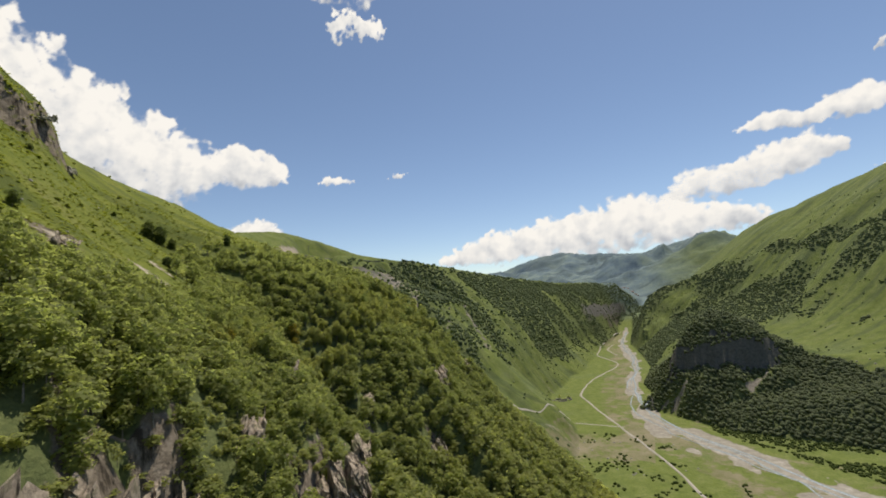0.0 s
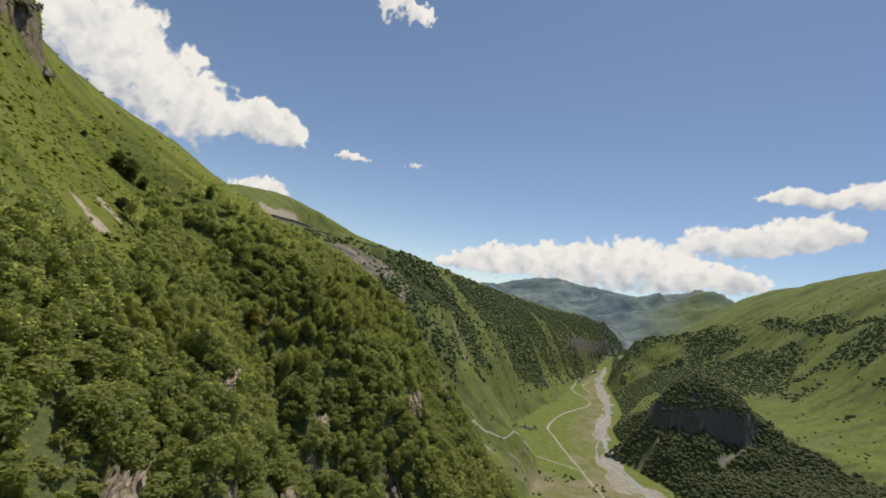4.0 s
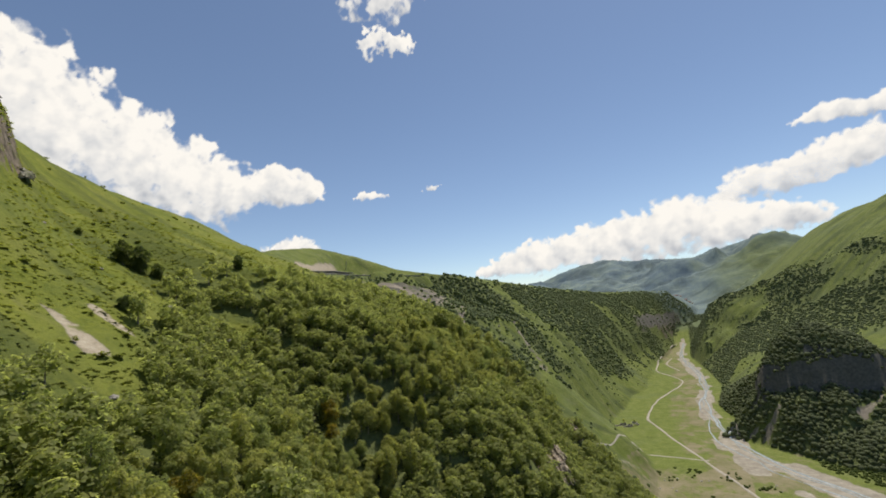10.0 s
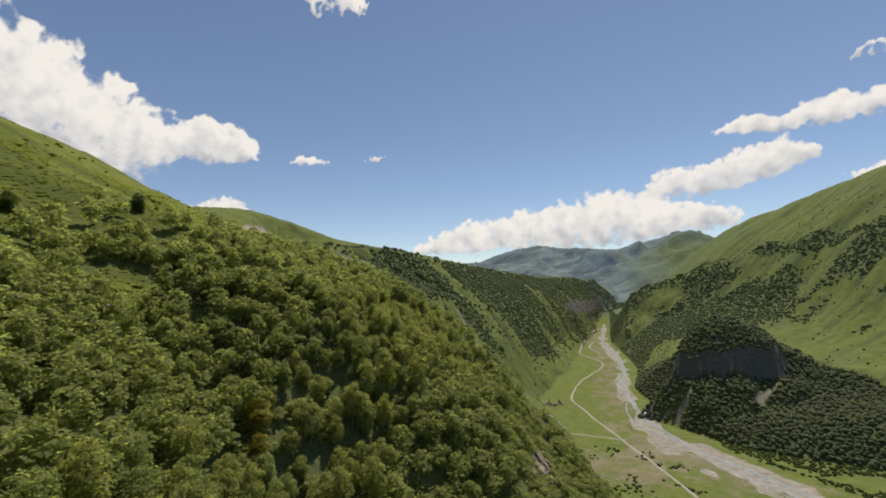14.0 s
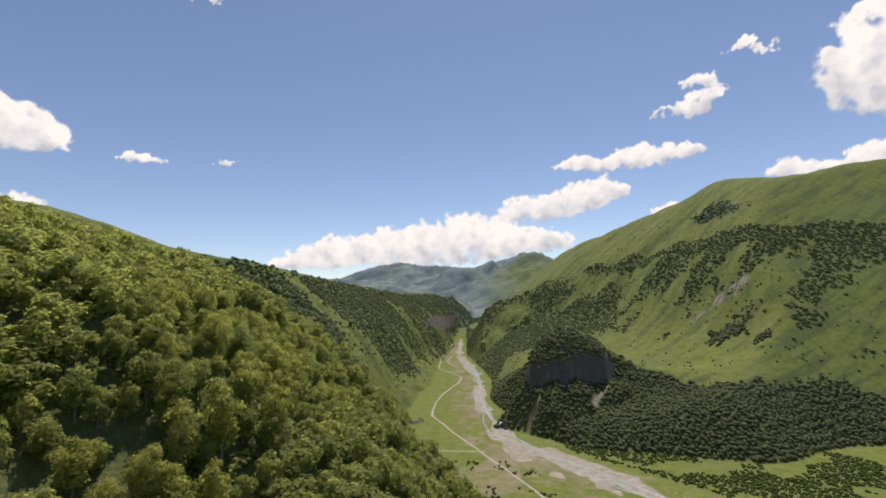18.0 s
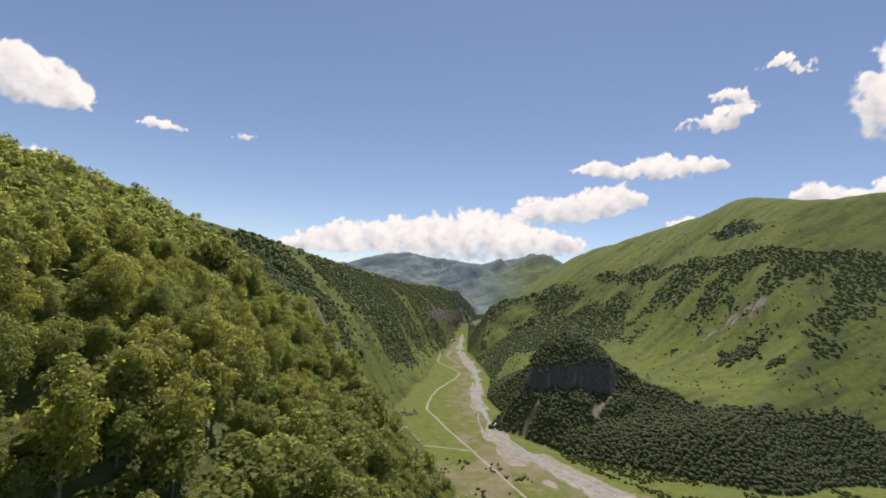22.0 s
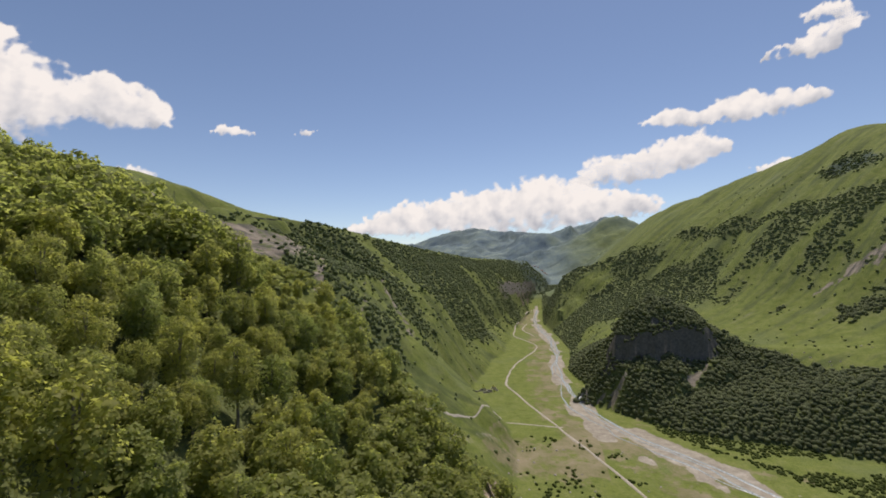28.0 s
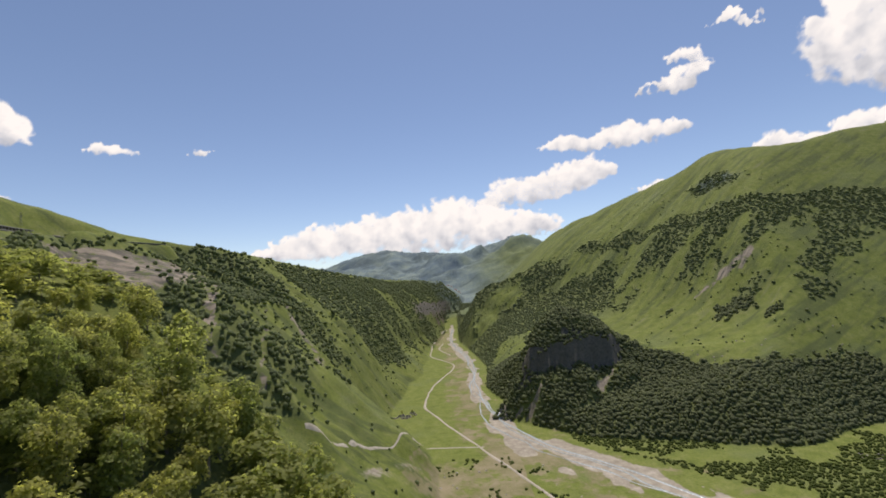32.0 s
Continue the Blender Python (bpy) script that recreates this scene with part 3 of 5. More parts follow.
def cover_maps(x, y, z):
    cz = curve(y, STATION, CREST_Z)
    g = (z - FLOOR) / (cz - FLOOR)
    s, q = front_s(x, y), mountain_q(x, y)
    is_left = (x < curve(y, STATION, LINE_00)) & (y < 2900)
    n1, n2, n3 = fbm(x, y, 60, 4, 71), fbm(x, y, 24, 3, 73), fbm(x, y, 160, 4, 75)
    # wooded spur
    spur = is_left & (y < 345)
    tree_top = curve(y, [-300, 0, 60, 95, 112, 130, 150, 190, 240, 300, 345], [0.70, 0.70, 0.690, 0.706, 0.742, 0.790, 0.803, 0.815, 0.82, 0.78, 0.72])
    w_spur = np.where(spur, sstep(0.018, -0.018, g - tree_top - 0.014 * n1 - 0.016 * n2) * sstep(0.02, 0.10, g), 0)
    clear = np.exp(-(((x + 160) / 11) ** 2 + ((y - 134) / 8) ** 2)) + np.exp(-(((x + 146) / 17) ** 2 + ((y - 95) / 7) ** 2)) + np.exp(-(((x + 132) / 13) ** 2 + ((y - 86) / 8) ** 2))
    w_spur = w_spur * (1 - np.clip(clear * 1.4, 0, 1))
    w_spur = w_spur * (1 - strip(y + 4 * n2, 233, 263, 4) * (0.93 * strip(x, -127, -90, 6) + 0.35 * strip(x, -163, -127, 4)))
    w_spur = w_spur * (1 - 0.2 * strip(y + 3 * n2, 223, 240, 2) * strip(x, -170, -127, 4))
    # far left wall: thickets in streaks below the crest
    streak = fbm(y * 1.0, x * 0.25, 60, 4, 77)
    wall = is_left & (y >= 345)
    foot = curve(y, [345, 600, 690, 900, 1090, 1390, 1600, 2900], [0.30, 0.37, 0.36, 0.33, 0.30, 0.14, 0.07, 0.05])
    glade = sstep(0.30, 0.50, 0.6 * streak + 0.6 * n3 + 0.25 * n2 - 0.9 * (g - 0.6))
    w_wall = np.where(wall, sstep(-0.04, 0.05, g - foot + 0.09 * n1 + 0.05 * n2) * sstep(0.03, -0.03, g - curve(y, [345, 480, 900, 990], [0.79, 0.80, 0.84, 0.98]) + 0.03 * n1) * (1 - 0.92 * glade), 0)
    w_wall = w_wall * (1 - 0.8 * strip(g + 0.05 * fbm(x, y, 90, 3, 65), 0.36, 0.58, 0.05) * strip(y, 1950, 2720, 120))
    w_wall = w_wall * (1 - strip(x - road_line(y), -40, 16, 4) * strip(y, 470, 940, 10))
    scar_zone = strip(y + 120 * (g - 0.8) + 14 * n2, 672, 925, 22) * strip(g + 0.04 * n1, curve(y, [600, 720, 860, 960], [0.615, 0.61, 0.68, 0.72]), 0.815, 0.025) * wall * 0.72
    chute = np.zeros_like(x)
    for xa, ya, xb, yb, wd in ((-425, 795, -335, 645, 5), (-452, 905, -378, 716, 5), (-388, 945, -262, 785, 6), (-350, 820, -284, 640, 4), (-470, 640, -380, 560, 5)):
        k = np.clip((x - xa) / (xb - xa), 0, 1)
        chute = np.maximum(chute, np.exp(-((y - ya - (yb - ya) * k + 12 * n2) / (1.5 * wd * (1 + k))) ** 2) * (x > xa - 8) * (x < xb + 8) * (0.9 - 0.25 * k))
    chute = chute * wall
    gully = wall * sstep(0.10, 0.03, np.abs(fbm(y + 0.35 * x, x * 0.35, 90, 3, 81))) * strip(g, 0.30, 0.74, 0.06) * strip(y, 520, 1010, 50) * 0.62
    w_wall = w_wall * (1 - np.clip(1.35 * scar_zone, 0, 1)) * (1 - gully) * (1 - np.clip(chute * 1.3, 0, 1))
    # right side: moraine wood, table hill, spur wood, strips on the mountain
    right = (s > 0) & (y < 3000) & ~is_left
    limit = curve(x, [-60, 60, 200, 330, 450, 620, 900], [150, 170, 235, 172, 106, 84, 80])
    w_band = np.where(right & (x > -60), sstep(12, -12, s - limit - 14 * n1) * sstep(-2, 4, s), 0) * (y < 1330)
    hollow = np.exp(-(((x - 70) / 45) ** 2 + ((y - 1300) / 120) ** 2))
    w_sp = np.where(right & (y > 1120) & (q < 40), sstep(-0.3, 0.1, n3 + 0.35 * n1 + 0.38 - hollow * 1.9) * sstep(10, -80, q + 40 * n1 + 0.16 * (x - 100)) * sstep(-1130, -1260, along_m(x, y) + 40 * n1), 0)
    lower = fbm(0.4 * x - 0.917 * y, q * 0.22, 55, 4, 83)
    al = along_m(x, y)
    b_top = curve(al, [-1560, -1444, -1306, -1058, -920, -859, -800, -745, -600], [-20, 5, 28, 62, 140, 285, 365, 420, 440])
    b_low = curve(al, [-1560, -1444, -1306, -1058, -920, -859, -800, -745, -600], [-55, -60, -75, -140, -170, -110, -40, 120, 200])
    mid = (q - b_low) / (b_top - b_low)
    w_mt = np.where(right, sstep(-0.02, 0.22, 0.7 * lower + 0.3 * n2 + 1.3 * mid - 0.05) * strip(q + 14 * n1, b_low, b_top, 12) * strip(al, -1540, -640, 40), 0)
    w_mt = np.maximum(w_mt, np.where(right, 0.8 * sstep(0.25, 0.45, lower + 0.5 * n1) * strip(q, -260, b_low, 30) * strip(al, -1300, -640, 60), 0))
    pink = right * strip(q, -215, -70, 18) * np.exp(-((al + 871 - 0.43 * (q + 75) + 16 * n2 + 8 * n1) / (10 + 0.10 * np.clip(q + 215, 0, 150))) ** 2)
    pink2 = right * strip(q, -240, -55, 18) * np.exp(-((al + 965 - 0.106 * (q + 56) + 14 * n2) / 9) ** 2) * 0.55
    # Low clumps added to deepen the cloud shadow painted on the dome.
    scrub = right * sstep(0.35, 0.75, np.exp(-(((x - 795) / 66) ** 2 + ((y - 1585) / 95) ** 2)) + 0.25 * n1)
    w_right = np.clip(np.maximum.reduce([w_band, w_sp, w_mt, scrub]), 0, 1) * (1 - np.clip(1.5 * (pink + pink2), 0, 1))
    slip = np.zeros_like(x)
    for xa, ya, xb, yb, wd in ((66, 960, 38, 950, 7), (52, 957, 20, 968, 5), (199, 972, 162, 943, 6)):
        k = np.clip(((x - xa) * (xb - xa) + (y - ya) * (yb - ya)) / ((xb - xa) ** 2 + (yb - ya) ** 2), 0, 1)
        slip = np.maximum(slip, np.exp(-(np.hypot(x - xa - k * (xb - xa), y - ya - k * (yb - ya)) / (wd * (0.7 + 0.5 * k)) + 0.3 * n2) ** 2))
    slip = slip * right
    w_right = w_right * (1 - np.clip(slip * 1.5, 0, 1))
    # low shrubs on the valley floor
    flat = (z < FLOOR + 12) & (s <= 2)
    b = bed(x, y)
    w_floor = np.where(flat & (x > 90), sstep(-0.2, 0.2, n1 + 0.3 * n2 + 0.30 - 0.9 * sstep(45, 12, -s) * sstep(330, 420, x)), 0) * (1 - b)
    w_floor = np.maximum(w_floor, np.where(flat & (x < 60) & (y < 820), 0.3 * sstep(0.25, 0.5, n2 + 0.3 * n1), 0) * (1 - b))
    w_floor = w_floor * sstep(1.25, 1.6, np.abs(x - curve(y, RIVER_Y, RIVER_X)) / curve(y, RIVER_Y, BED_HALF))
    return dict(g=g, s=s, q=q, spur=w_spur, wall=w_wall, right=w_right, floor=w_floor, scar=np.clip(scar_zone + chute + 0.8 * gully + 0.85 * pink + 0.8 * pink2 + 0.8 * slip, 0, 1), slip=slip, bed=b)


def along_m(x, y):
    return 0.4 * x - 0.917 * y


COV = cover_maps(X, Y, Z)
gz_y, gz_x = np.gradient(Z, GY, GX)
STEEP = np.hypot(gz_x, gz_y)
near_side = Y < 360
crag_zone = np.exp(-(((X + 258) / 50) ** 2 + ((Y - 90) / 34) ** 2))
rock = np.where(near_side, sstep(1.3, 2.3, STEEP) * (0.9 - 0.62 * crag_zone) + crag_zone * sstep(0.8, 1.6, STEEP) * 0.22, sstep(2.0, 3.4, STEEP) * 0.6)
mesa_r = knoll_r(X, Y)
rock = np.maximum(rock, sstep(1.15, 1.7, STEEP) * sstep(1.35, 1.2, mesa_r) * (Y < 1050) * 0.95)
gorge_rock = strip(COV["g"] + 0.05 * fbm(X, Y, 90, 3, 65), 0.36, 0.58, 0.05) * strip(Y, 1950, 2720, 120) * (X < 0)
rock = np.maximum(rock, 0.85 * gorge_rock)
rock = np.maximum(rock, np.exp(-(((X + 138) / 10) ** 2 + ((Y - 62) / 9) ** 2)) * 0.75)
earth = np.zeros_like(X)
for xa, ya, xb, yb, wd in EARTH:
    k = np.clip(((X - xa) * (xb - xa) + (Y - ya) * (yb - ya)) / ((xb - xa) ** 2 + (yb - ya) ** 2), 0, 1)
    earth = np.maximum(earth, np.exp(-(np.hypot(X - xa - k * (xb - xa), Y - ya - k * (yb - ya)) / (wd * (0.8 + 0.4 * k))) ** 2))
cut_bank = 1.05 * earth + strip(X - road_line(Y), -27, -6, 3) * strip(Y, 535, 735, 10) * 1.2 + strip(X - road_line(Y), -13, -6, 3) * strip(Y, 735, 930, 8) * 0.5
k = np.clip(((X + 182) * 48 + (Y - 636) * 92) / (48 ** 2 + 92 ** 2), 0, 1)
stony = 0.47 * np.exp(-(np.hypot(X + 182 - 48 * k, Y - 636 - 92 * k) / 15) ** 2)
silt = np.where(Z < FLOOR + 14 + 26 * (Y < 800), sstep(95, 40, np.abs(X - curve(Y, RIVER_Y, RIVER_X)) - curve(Y, RIVER_Y, BED_HALF) * 0.9) * np.where(X > curve(Y, RIVER_Y, RIVER_X), 0.32, 0.55) + 0.60 * sstep(110, 40, np.abs(Y - 745)) * (X < 0) * (X > -190), 0)
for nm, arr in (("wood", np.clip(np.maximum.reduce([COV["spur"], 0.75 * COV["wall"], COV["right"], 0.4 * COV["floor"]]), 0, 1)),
                ("brush", np.maximum(0.12 * (COV["q"] > -420), 0.95 * np.exp(-(((X - 795) / 62) ** 2 + ((Y - 1580) / 90) ** 2)))),
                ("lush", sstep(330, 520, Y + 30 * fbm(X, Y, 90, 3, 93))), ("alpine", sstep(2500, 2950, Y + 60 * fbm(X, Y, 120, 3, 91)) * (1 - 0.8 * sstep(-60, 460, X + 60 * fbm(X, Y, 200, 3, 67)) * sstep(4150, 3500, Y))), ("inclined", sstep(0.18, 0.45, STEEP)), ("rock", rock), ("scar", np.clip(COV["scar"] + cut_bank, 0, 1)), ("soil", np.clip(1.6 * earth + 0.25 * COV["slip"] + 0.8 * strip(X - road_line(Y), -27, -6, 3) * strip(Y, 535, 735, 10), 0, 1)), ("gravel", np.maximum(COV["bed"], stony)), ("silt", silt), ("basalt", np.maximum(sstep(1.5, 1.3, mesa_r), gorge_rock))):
    a = ground_me.attributes.new(nm, "FLOAT", "POINT")
    a.data.foreach_set("value", np.ascontiguousarray(arr, np.float32).ravel())
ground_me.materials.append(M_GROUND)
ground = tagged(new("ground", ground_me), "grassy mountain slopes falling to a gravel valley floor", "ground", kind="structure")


# ---- part helpers ----
def part(name, bm_or_mesh, mat, parent=None, label=""):
    me = bm_or_mesh
    if isinstance(me, bmesh.types.BMesh):
        me = bpy.data.meshes.new(name)
        bm_or_mesh.to_mesh(me)
        bm_or_mesh.free()
    if mat is not None and not me.materials:
        me.materials.append(mat)
    ob = new(name, me)
    ob.parent = parent
    return tagged(ob, label)


def box(bm, lo, hi):
    v = [bm.verts.new((x, y, z)) for x in (lo[0], hi[0]) for y in (lo[1], hi[1]) for z in (lo[2], hi[2])]
    for f in ((0, 1, 3, 2), (4, 6, 7, 5), (0, 4, 5, 1), (2, 3, 7, 6), (0, 2, 6, 4), (1, 5, 7, 3)):
        bm.faces.new([v[i] for i in f])
    return bm


def empty(name, x, y, z, rz=0.0):
    ob = new(name)
    ob.matrix_world = pose(x, y, z, 0, 0, rz)
    return ob


# ---- trees ----
def leaf_cards(centres, radii, count, size, r):
    """Leaf sprays on the skin of a few rounded clumps: small three-cornered blades."""
    centres, radii = np.asarray(centres), np.asarray(radii)
    pick = r.choice(len(centres), count, p=(radii[:, 0] ** 2) / (radii[:, 0] ** 2).sum())
    d = r.standard_normal((count, 3)); d /= np.linalg.norm(d, axis=1, keepdims=True)
    d[:, 2] = np.where(d[:, 2] < -0.35, -d[:, 2] * 0.6, d[:, 2])
    p = centres[pick] + d * radii[pick] * (0.72 + 0.38 * r.random((count, 1)))
    nrm = d * 1.2 + 0.55 * r.standard_normal((count, 3)) + np.array([0, 0, 0.8])
    nrm /= np.linalg.norm(nrm, axis=1, keepdims=True)
    u = np.cross(nrm, r.standard_normal((count, 3))); u /= np.linalg.norm(u, axis=1, keepdims=True)
    w = np.cross(nrm, u)
    a = size * (0.6 + 0.8 * r.random((count, 1)))
    quad = np.stack([p - u * a - w * a * 0.5, p + u * a - w * a * 0.45, p + w * a * 1.1 + nrm * a * 0.2], 1)
    return quad


def crown_blobs(h, wid, n, r, low=0.30):
    c, rad = [], []
    for k in range(n):
        t = (k + 0.5) / n
        zz = h * (low + (0.92 - low) * t)
        ring = wid * 0.5 * math.sin(math.pi * min(0.95, 0.25 + 0.75 * (1 - t))) * (0.75 if t < 0.9 else 0.2)
        ang = k * 2.4 + r.random()
        c.append((math.cos(ang) * ring * r.uniform(0.5, 1), math.sin(ang) * ring * r.uniform(0.5, 1), zz))
        s = wid * (0.34 - 0.14 * t) * r.uniform(0.85, 1.15)
        rad.append((s, s, s * r.uniform(0.9, 1.3)))
    return c, rad


def trunk_mesh(h, r, blobs):
    verts, faces = [], []

    def tube(p0, p1, r0, r1, bend):
        base, n, seg = len(verts), 6, 4
        p0, p1 = np.array(p0), np.array(p1)
        for i in range(seg + 1):
            t = i / seg
            c = p0 + (p1 - p0) * t + np.array(bend) * math.sin(math.pi * t)
            rr = r0 + (r1 - r0) * t
            for k in range(n):
                a = 2 * math.pi * k / n
                verts.append((c[0] + rr * math.cos(a), c[1] + rr * math.sin(a), c[2]))
        for i in range(seg):
            for k in range(n):
                faces.append((base + i * n + k, base + i * n + (k + 1) % n, base + (i + 1) * n + (k + 1) % n, base + (i + 1) * n + k))
    tube((0, 0, -0.8), (0.1 * h * (r.random() - 0.5), 0.1 * h * (r.random() - 0.5), h * 0.86), h * 0.022, h * 0.005, (0.15 * r.random(), 0.1, 0))
    for c in blobs[::2]:
        tube((0, 0, c[2] * r.uniform(0.45, 0.7)), c, h * 0.009, h * 0.003, (0, 0, 0.12))
    return soup_mesh("trunk", np.array(verts), np.array(faces), 4)


def tree_kind(seed, h, wid, n, count, size, low=0.30):
    r = np.random.default_rng(seed)
    c, rad = crown_blobs(h, wid, n, r, low)
    quads = leaf_cards(c, rad, count, size, r)
    crown = soup_mesh("crown", quads.reshape(-1, 3), np.arange(len(quads) * 3).reshape(-1, 3), 3, False)
    return trunk_mesh(h, r, c), crown


SHAPES = ((6.6, 3.7, 9), (7.4, 3.6, 10), (5.4, 3.6, 8), (6.0, 4.3, 9), (8.0, 4.0, 11), (4.4, 3.4, 7))
KINDS = [tree_kind(100 + 40 * j + k, *sh, count, size) for j, (count, size) in enumerate(((2000, 0.145), (5200, 0.089))) for k, sh in enumerate(SHAPES)]
KINDS += [tree_kind(900, 6.0, 5.0, 15, 9500, 0.115, 0.16), tree_kind(901, 6.4, 3.8, 13, 7500, 0.105, 0.16)]


def plant_tree(name, x, y, z, kind, scale, turn, mat, label, group):
    trunk_me, crown_me = KINDS[kind]
    root = empty(name, x, y, z, turn)
    root.scale = (scale, scale, scale * (0.9 + 0.25 * ((turn * 7) % 1)))
    part("trunk", trunk_me, M_BARK, root)
    if not crown_me.materials:
        crown_me.materials.append(M_LEAF)
    cr = part("crown", crown_me, None, root)
    if mat is not M_LEAF:
        cr.material_slots[0].link = "OBJECT"
        cr.material_slots[0].material = mat
    return tagged(root, label, "tree", group)


def lattice(x0, x1, y0, y1, gap, r, loose=0.48):
    gx, gy = np.meshgrid(np.arange(x0, x1, gap), np.arange(y0, y1, gap))
    return (gx + r.uniform(-loose, loose, gx.shape) * gap).ravel(), (gy + r.uniform(-loose, loose, gx.shape) * gap).ravel()


def wood_of_cards(name, px, py, hh, ww, count, size, mat, label, r):
    """Trees of a whole wood in one mesh: sprays of leaves on clumped crowns, each on a tapered stem."""
    n = len(px)
    pz = height(px, py)
    protos = [leaf_cards(*crown_blobs(1.0, 0.62, 7, np.random.default_rng(300 + k)), count, size, np.random.default_rng(400 + k)) for k in range(8)]
    quads = np.stack(protos)[r.integers(0, 8, n)]
    ang = r.uniform(0, 6.283, n)
    c, s = np.cos(ang)[:, None, None], np.sin(ang)[:, None, None]
    qx = (quads[..., 0] * c - quads[..., 1] * s) * (ww / 0.62)[:, None, None]
    qy = (quads[..., 0] * s + quads[..., 1] * c) * (ww / 0.62)[:, None, None]
    qz = quads[..., 2] * hh[:, None, None]
    v = np.stack([qx + px[:, None, None], qy + py[:, None, None], qz + pz[:, None, None] - 0.2], -1).reshape(-1, 3)
    f = np.arange(len(v)).reshape(-1, 3)
    stem = np.array([(-1, -1, 0), (1, -1, 0), (0, 1.2, 0)])
    sv = stem[None] * (hh * 0.02)[:, None, None] + np.stack([px, py, pz - 0.5], -1)[:, None]
    top = np.stack([px, py, pz + hh * 0.7], -1)[:, None]
    sv = np.concatenate([sv, top], 1).reshape(-1, 3)
    base = len(v) + np.arange(n)[:, None] * 4
    sf = np.concatenate([base + np.array(t) for t in ((0, 1, 3, 3), (1, 2, 3, 3), (2, 0, 3, 3))], 0)
    me = bpy.data.meshes.new(name)
    allv = np.concatenate([v, sv]).astype(np.float32)
    me.vertices.add(len(allv)); me.vertices.foreach_set("co", allv.ravel())
    loops = np.concatenate([f.ravel(), sf[:, :3].ravel()]).astype(np.int32)
    starts = np.concatenate([np.arange(len(f)) * 3, len(f) * 3 + np.arange(len(sf)) * 3])
    me.loops.add(len(loops)); me.loops.foreach_set("vertex_index", loops)
    me.polygons.add(len(starts)); me.polygons.foreach_set("loop_start", starts)
    me.materials.append(mat); me.materials.append(M_BARK)
    me.update(calc_edges=True)
    me.polygons.foreach_set("material_index", np.concatenate([np.zeros(len(f), np.int32), np.ones(len(sf), np.int32)]))
    return tagged(new(name, me), label, "wood", kind="stuff")


bm0 = bmesh.new()
bmesh.ops.create_icosphere(bm0, subdivisions=2, radius=1)
ICO_V = np.array([v.co[:] for v in bm0.verts])
ICO_F = np.array([[v.index for v in f.verts] for f in bm0.faces])
bm0.free()
keep = ICO_V[ICO_F].mean(1)[:, 2] > -0.45
ICO_F = ICO_F[keep]
bm0 = bmesh.new()
bmesh.ops.create_icosphere(bm0, subdivisions=1, radius=1)
LOW_V = np.array([v.co[:] for v in bm0.verts])
LOW_F = np.array([[v.index for v in f.verts] for f in bm0.faces])
bm0.free()


def wood_of_clumps(name, px, py, ww, hh, mat, label, r, category="wood", low=False):
    """Far trees: lumpy crowns, each uneven in its own way."""
    n = len(px)
    pz = height(px, py)
    cv, cf = (LOW_V, LOW_F) if low else (ICO_V, ICO_F)
    rough = 1 + 0.17 * r.standard_normal((n, len(cv), 1)).clip(-1.6, 1.6)
    v = cv[None] * rough
    v = v * np.stack([ww / 2, ww / 2, hh / 2], -1)[:, None] + np.stack([px, py, pz + hh * 0.26], -1)[:, None]
    f = cf[None] + (np.arange(n) * len(cv))[:, None, None]
    me = soup_mesh(name, v.reshape(-1, 3), f.reshape(-1, 3), 3, True)
    me.materials.append(mat)
    return tagged(new(name, me), label, category, kind="stuff")


# rock faces on the spur: place, width, height, the way they look
FACES = ((-64, 42, 14, 15, -35), (-57, 28, 13, 14, -45), (-63, 73, 17, 17, -35), (-71, 60, 10, 8, -50), (-80, 122, 9, 15, -50), (-73, 147, 8, 9, -40), (-88, 183, 9, 10, -45), (-59, 182, 9, 10, -40), (-72, 96, 10, 9, -50),
         (-66, 84, 11, 12, -20), (-52, 17, 13, 14, -45), (-94, 232, 8, 8, -60), (-90, 92, 7, 5, -50), (-93, 134, 6, 6, -50))


def bare_of_trees(x, y):
    """True on and just below the rock faces, where no tree finds hold."""
    out = np.zeros(len(x), bool)
    for ox, oy, w, h, fc in FACES:
        nx, ny = math.cos(math.radians(fc)), math.sin(math.radians(fc))
        o, a = (x - ox) * nx + (y - oy) * ny, -(x - ox) * ny + (y - oy) * nx
        out |= (np.abs(a) < w * 0.5) & (o > -1.5) & (o < (4 + 0.7 * h if oy < 100 else 2.5 + 0.42 * h))
    return out


def vigour(x, y):
    """Trees grow taller on the rounded end of the spur and stay low in the dip behind it."""
    return 1 - 0.52 * strip(y, 223, 262, 2) * strip(x, -172, -128, 3) + 0.5 * np.exp(-(((x + 144) / 17) ** 2 + ((y - 211) / 8) ** 2)) + 0.35 * np.exp(-(((x + 115) / 7) ** 2 + ((y - 232) / 11) ** 2))


# wooded spur: nearest trees singly, the rest joined
r1 = np.random.default_rng(21)
px, py = lattice(-300, 190, -60, 345, 3.4, r1)
cov = cover_maps(px, py, height(px, py))
ok = (r1.random(len(px)) < cov["spur"]) & (py > 12 + 0.9 * np.maximum(0, px + 40) + 14 * fbm(px, py, 30, 3, 57)) & ~bare_of_trees(px, py)
px, py = px[ok], py[ok]
line_x = curve(py, [50, 80, 100, 150, 200, 260], [-88, -100, -108, -116, -119, -122])
reach = np.abs(px - line_x) + 1.2 * np.maximum(0, 75 - py) + 1.2 * np.maximum(0, py - 240) + 0.08 * np.abs(py - 185)
order = np.argsort(reach)
single, rest = order[:300], order[300:]
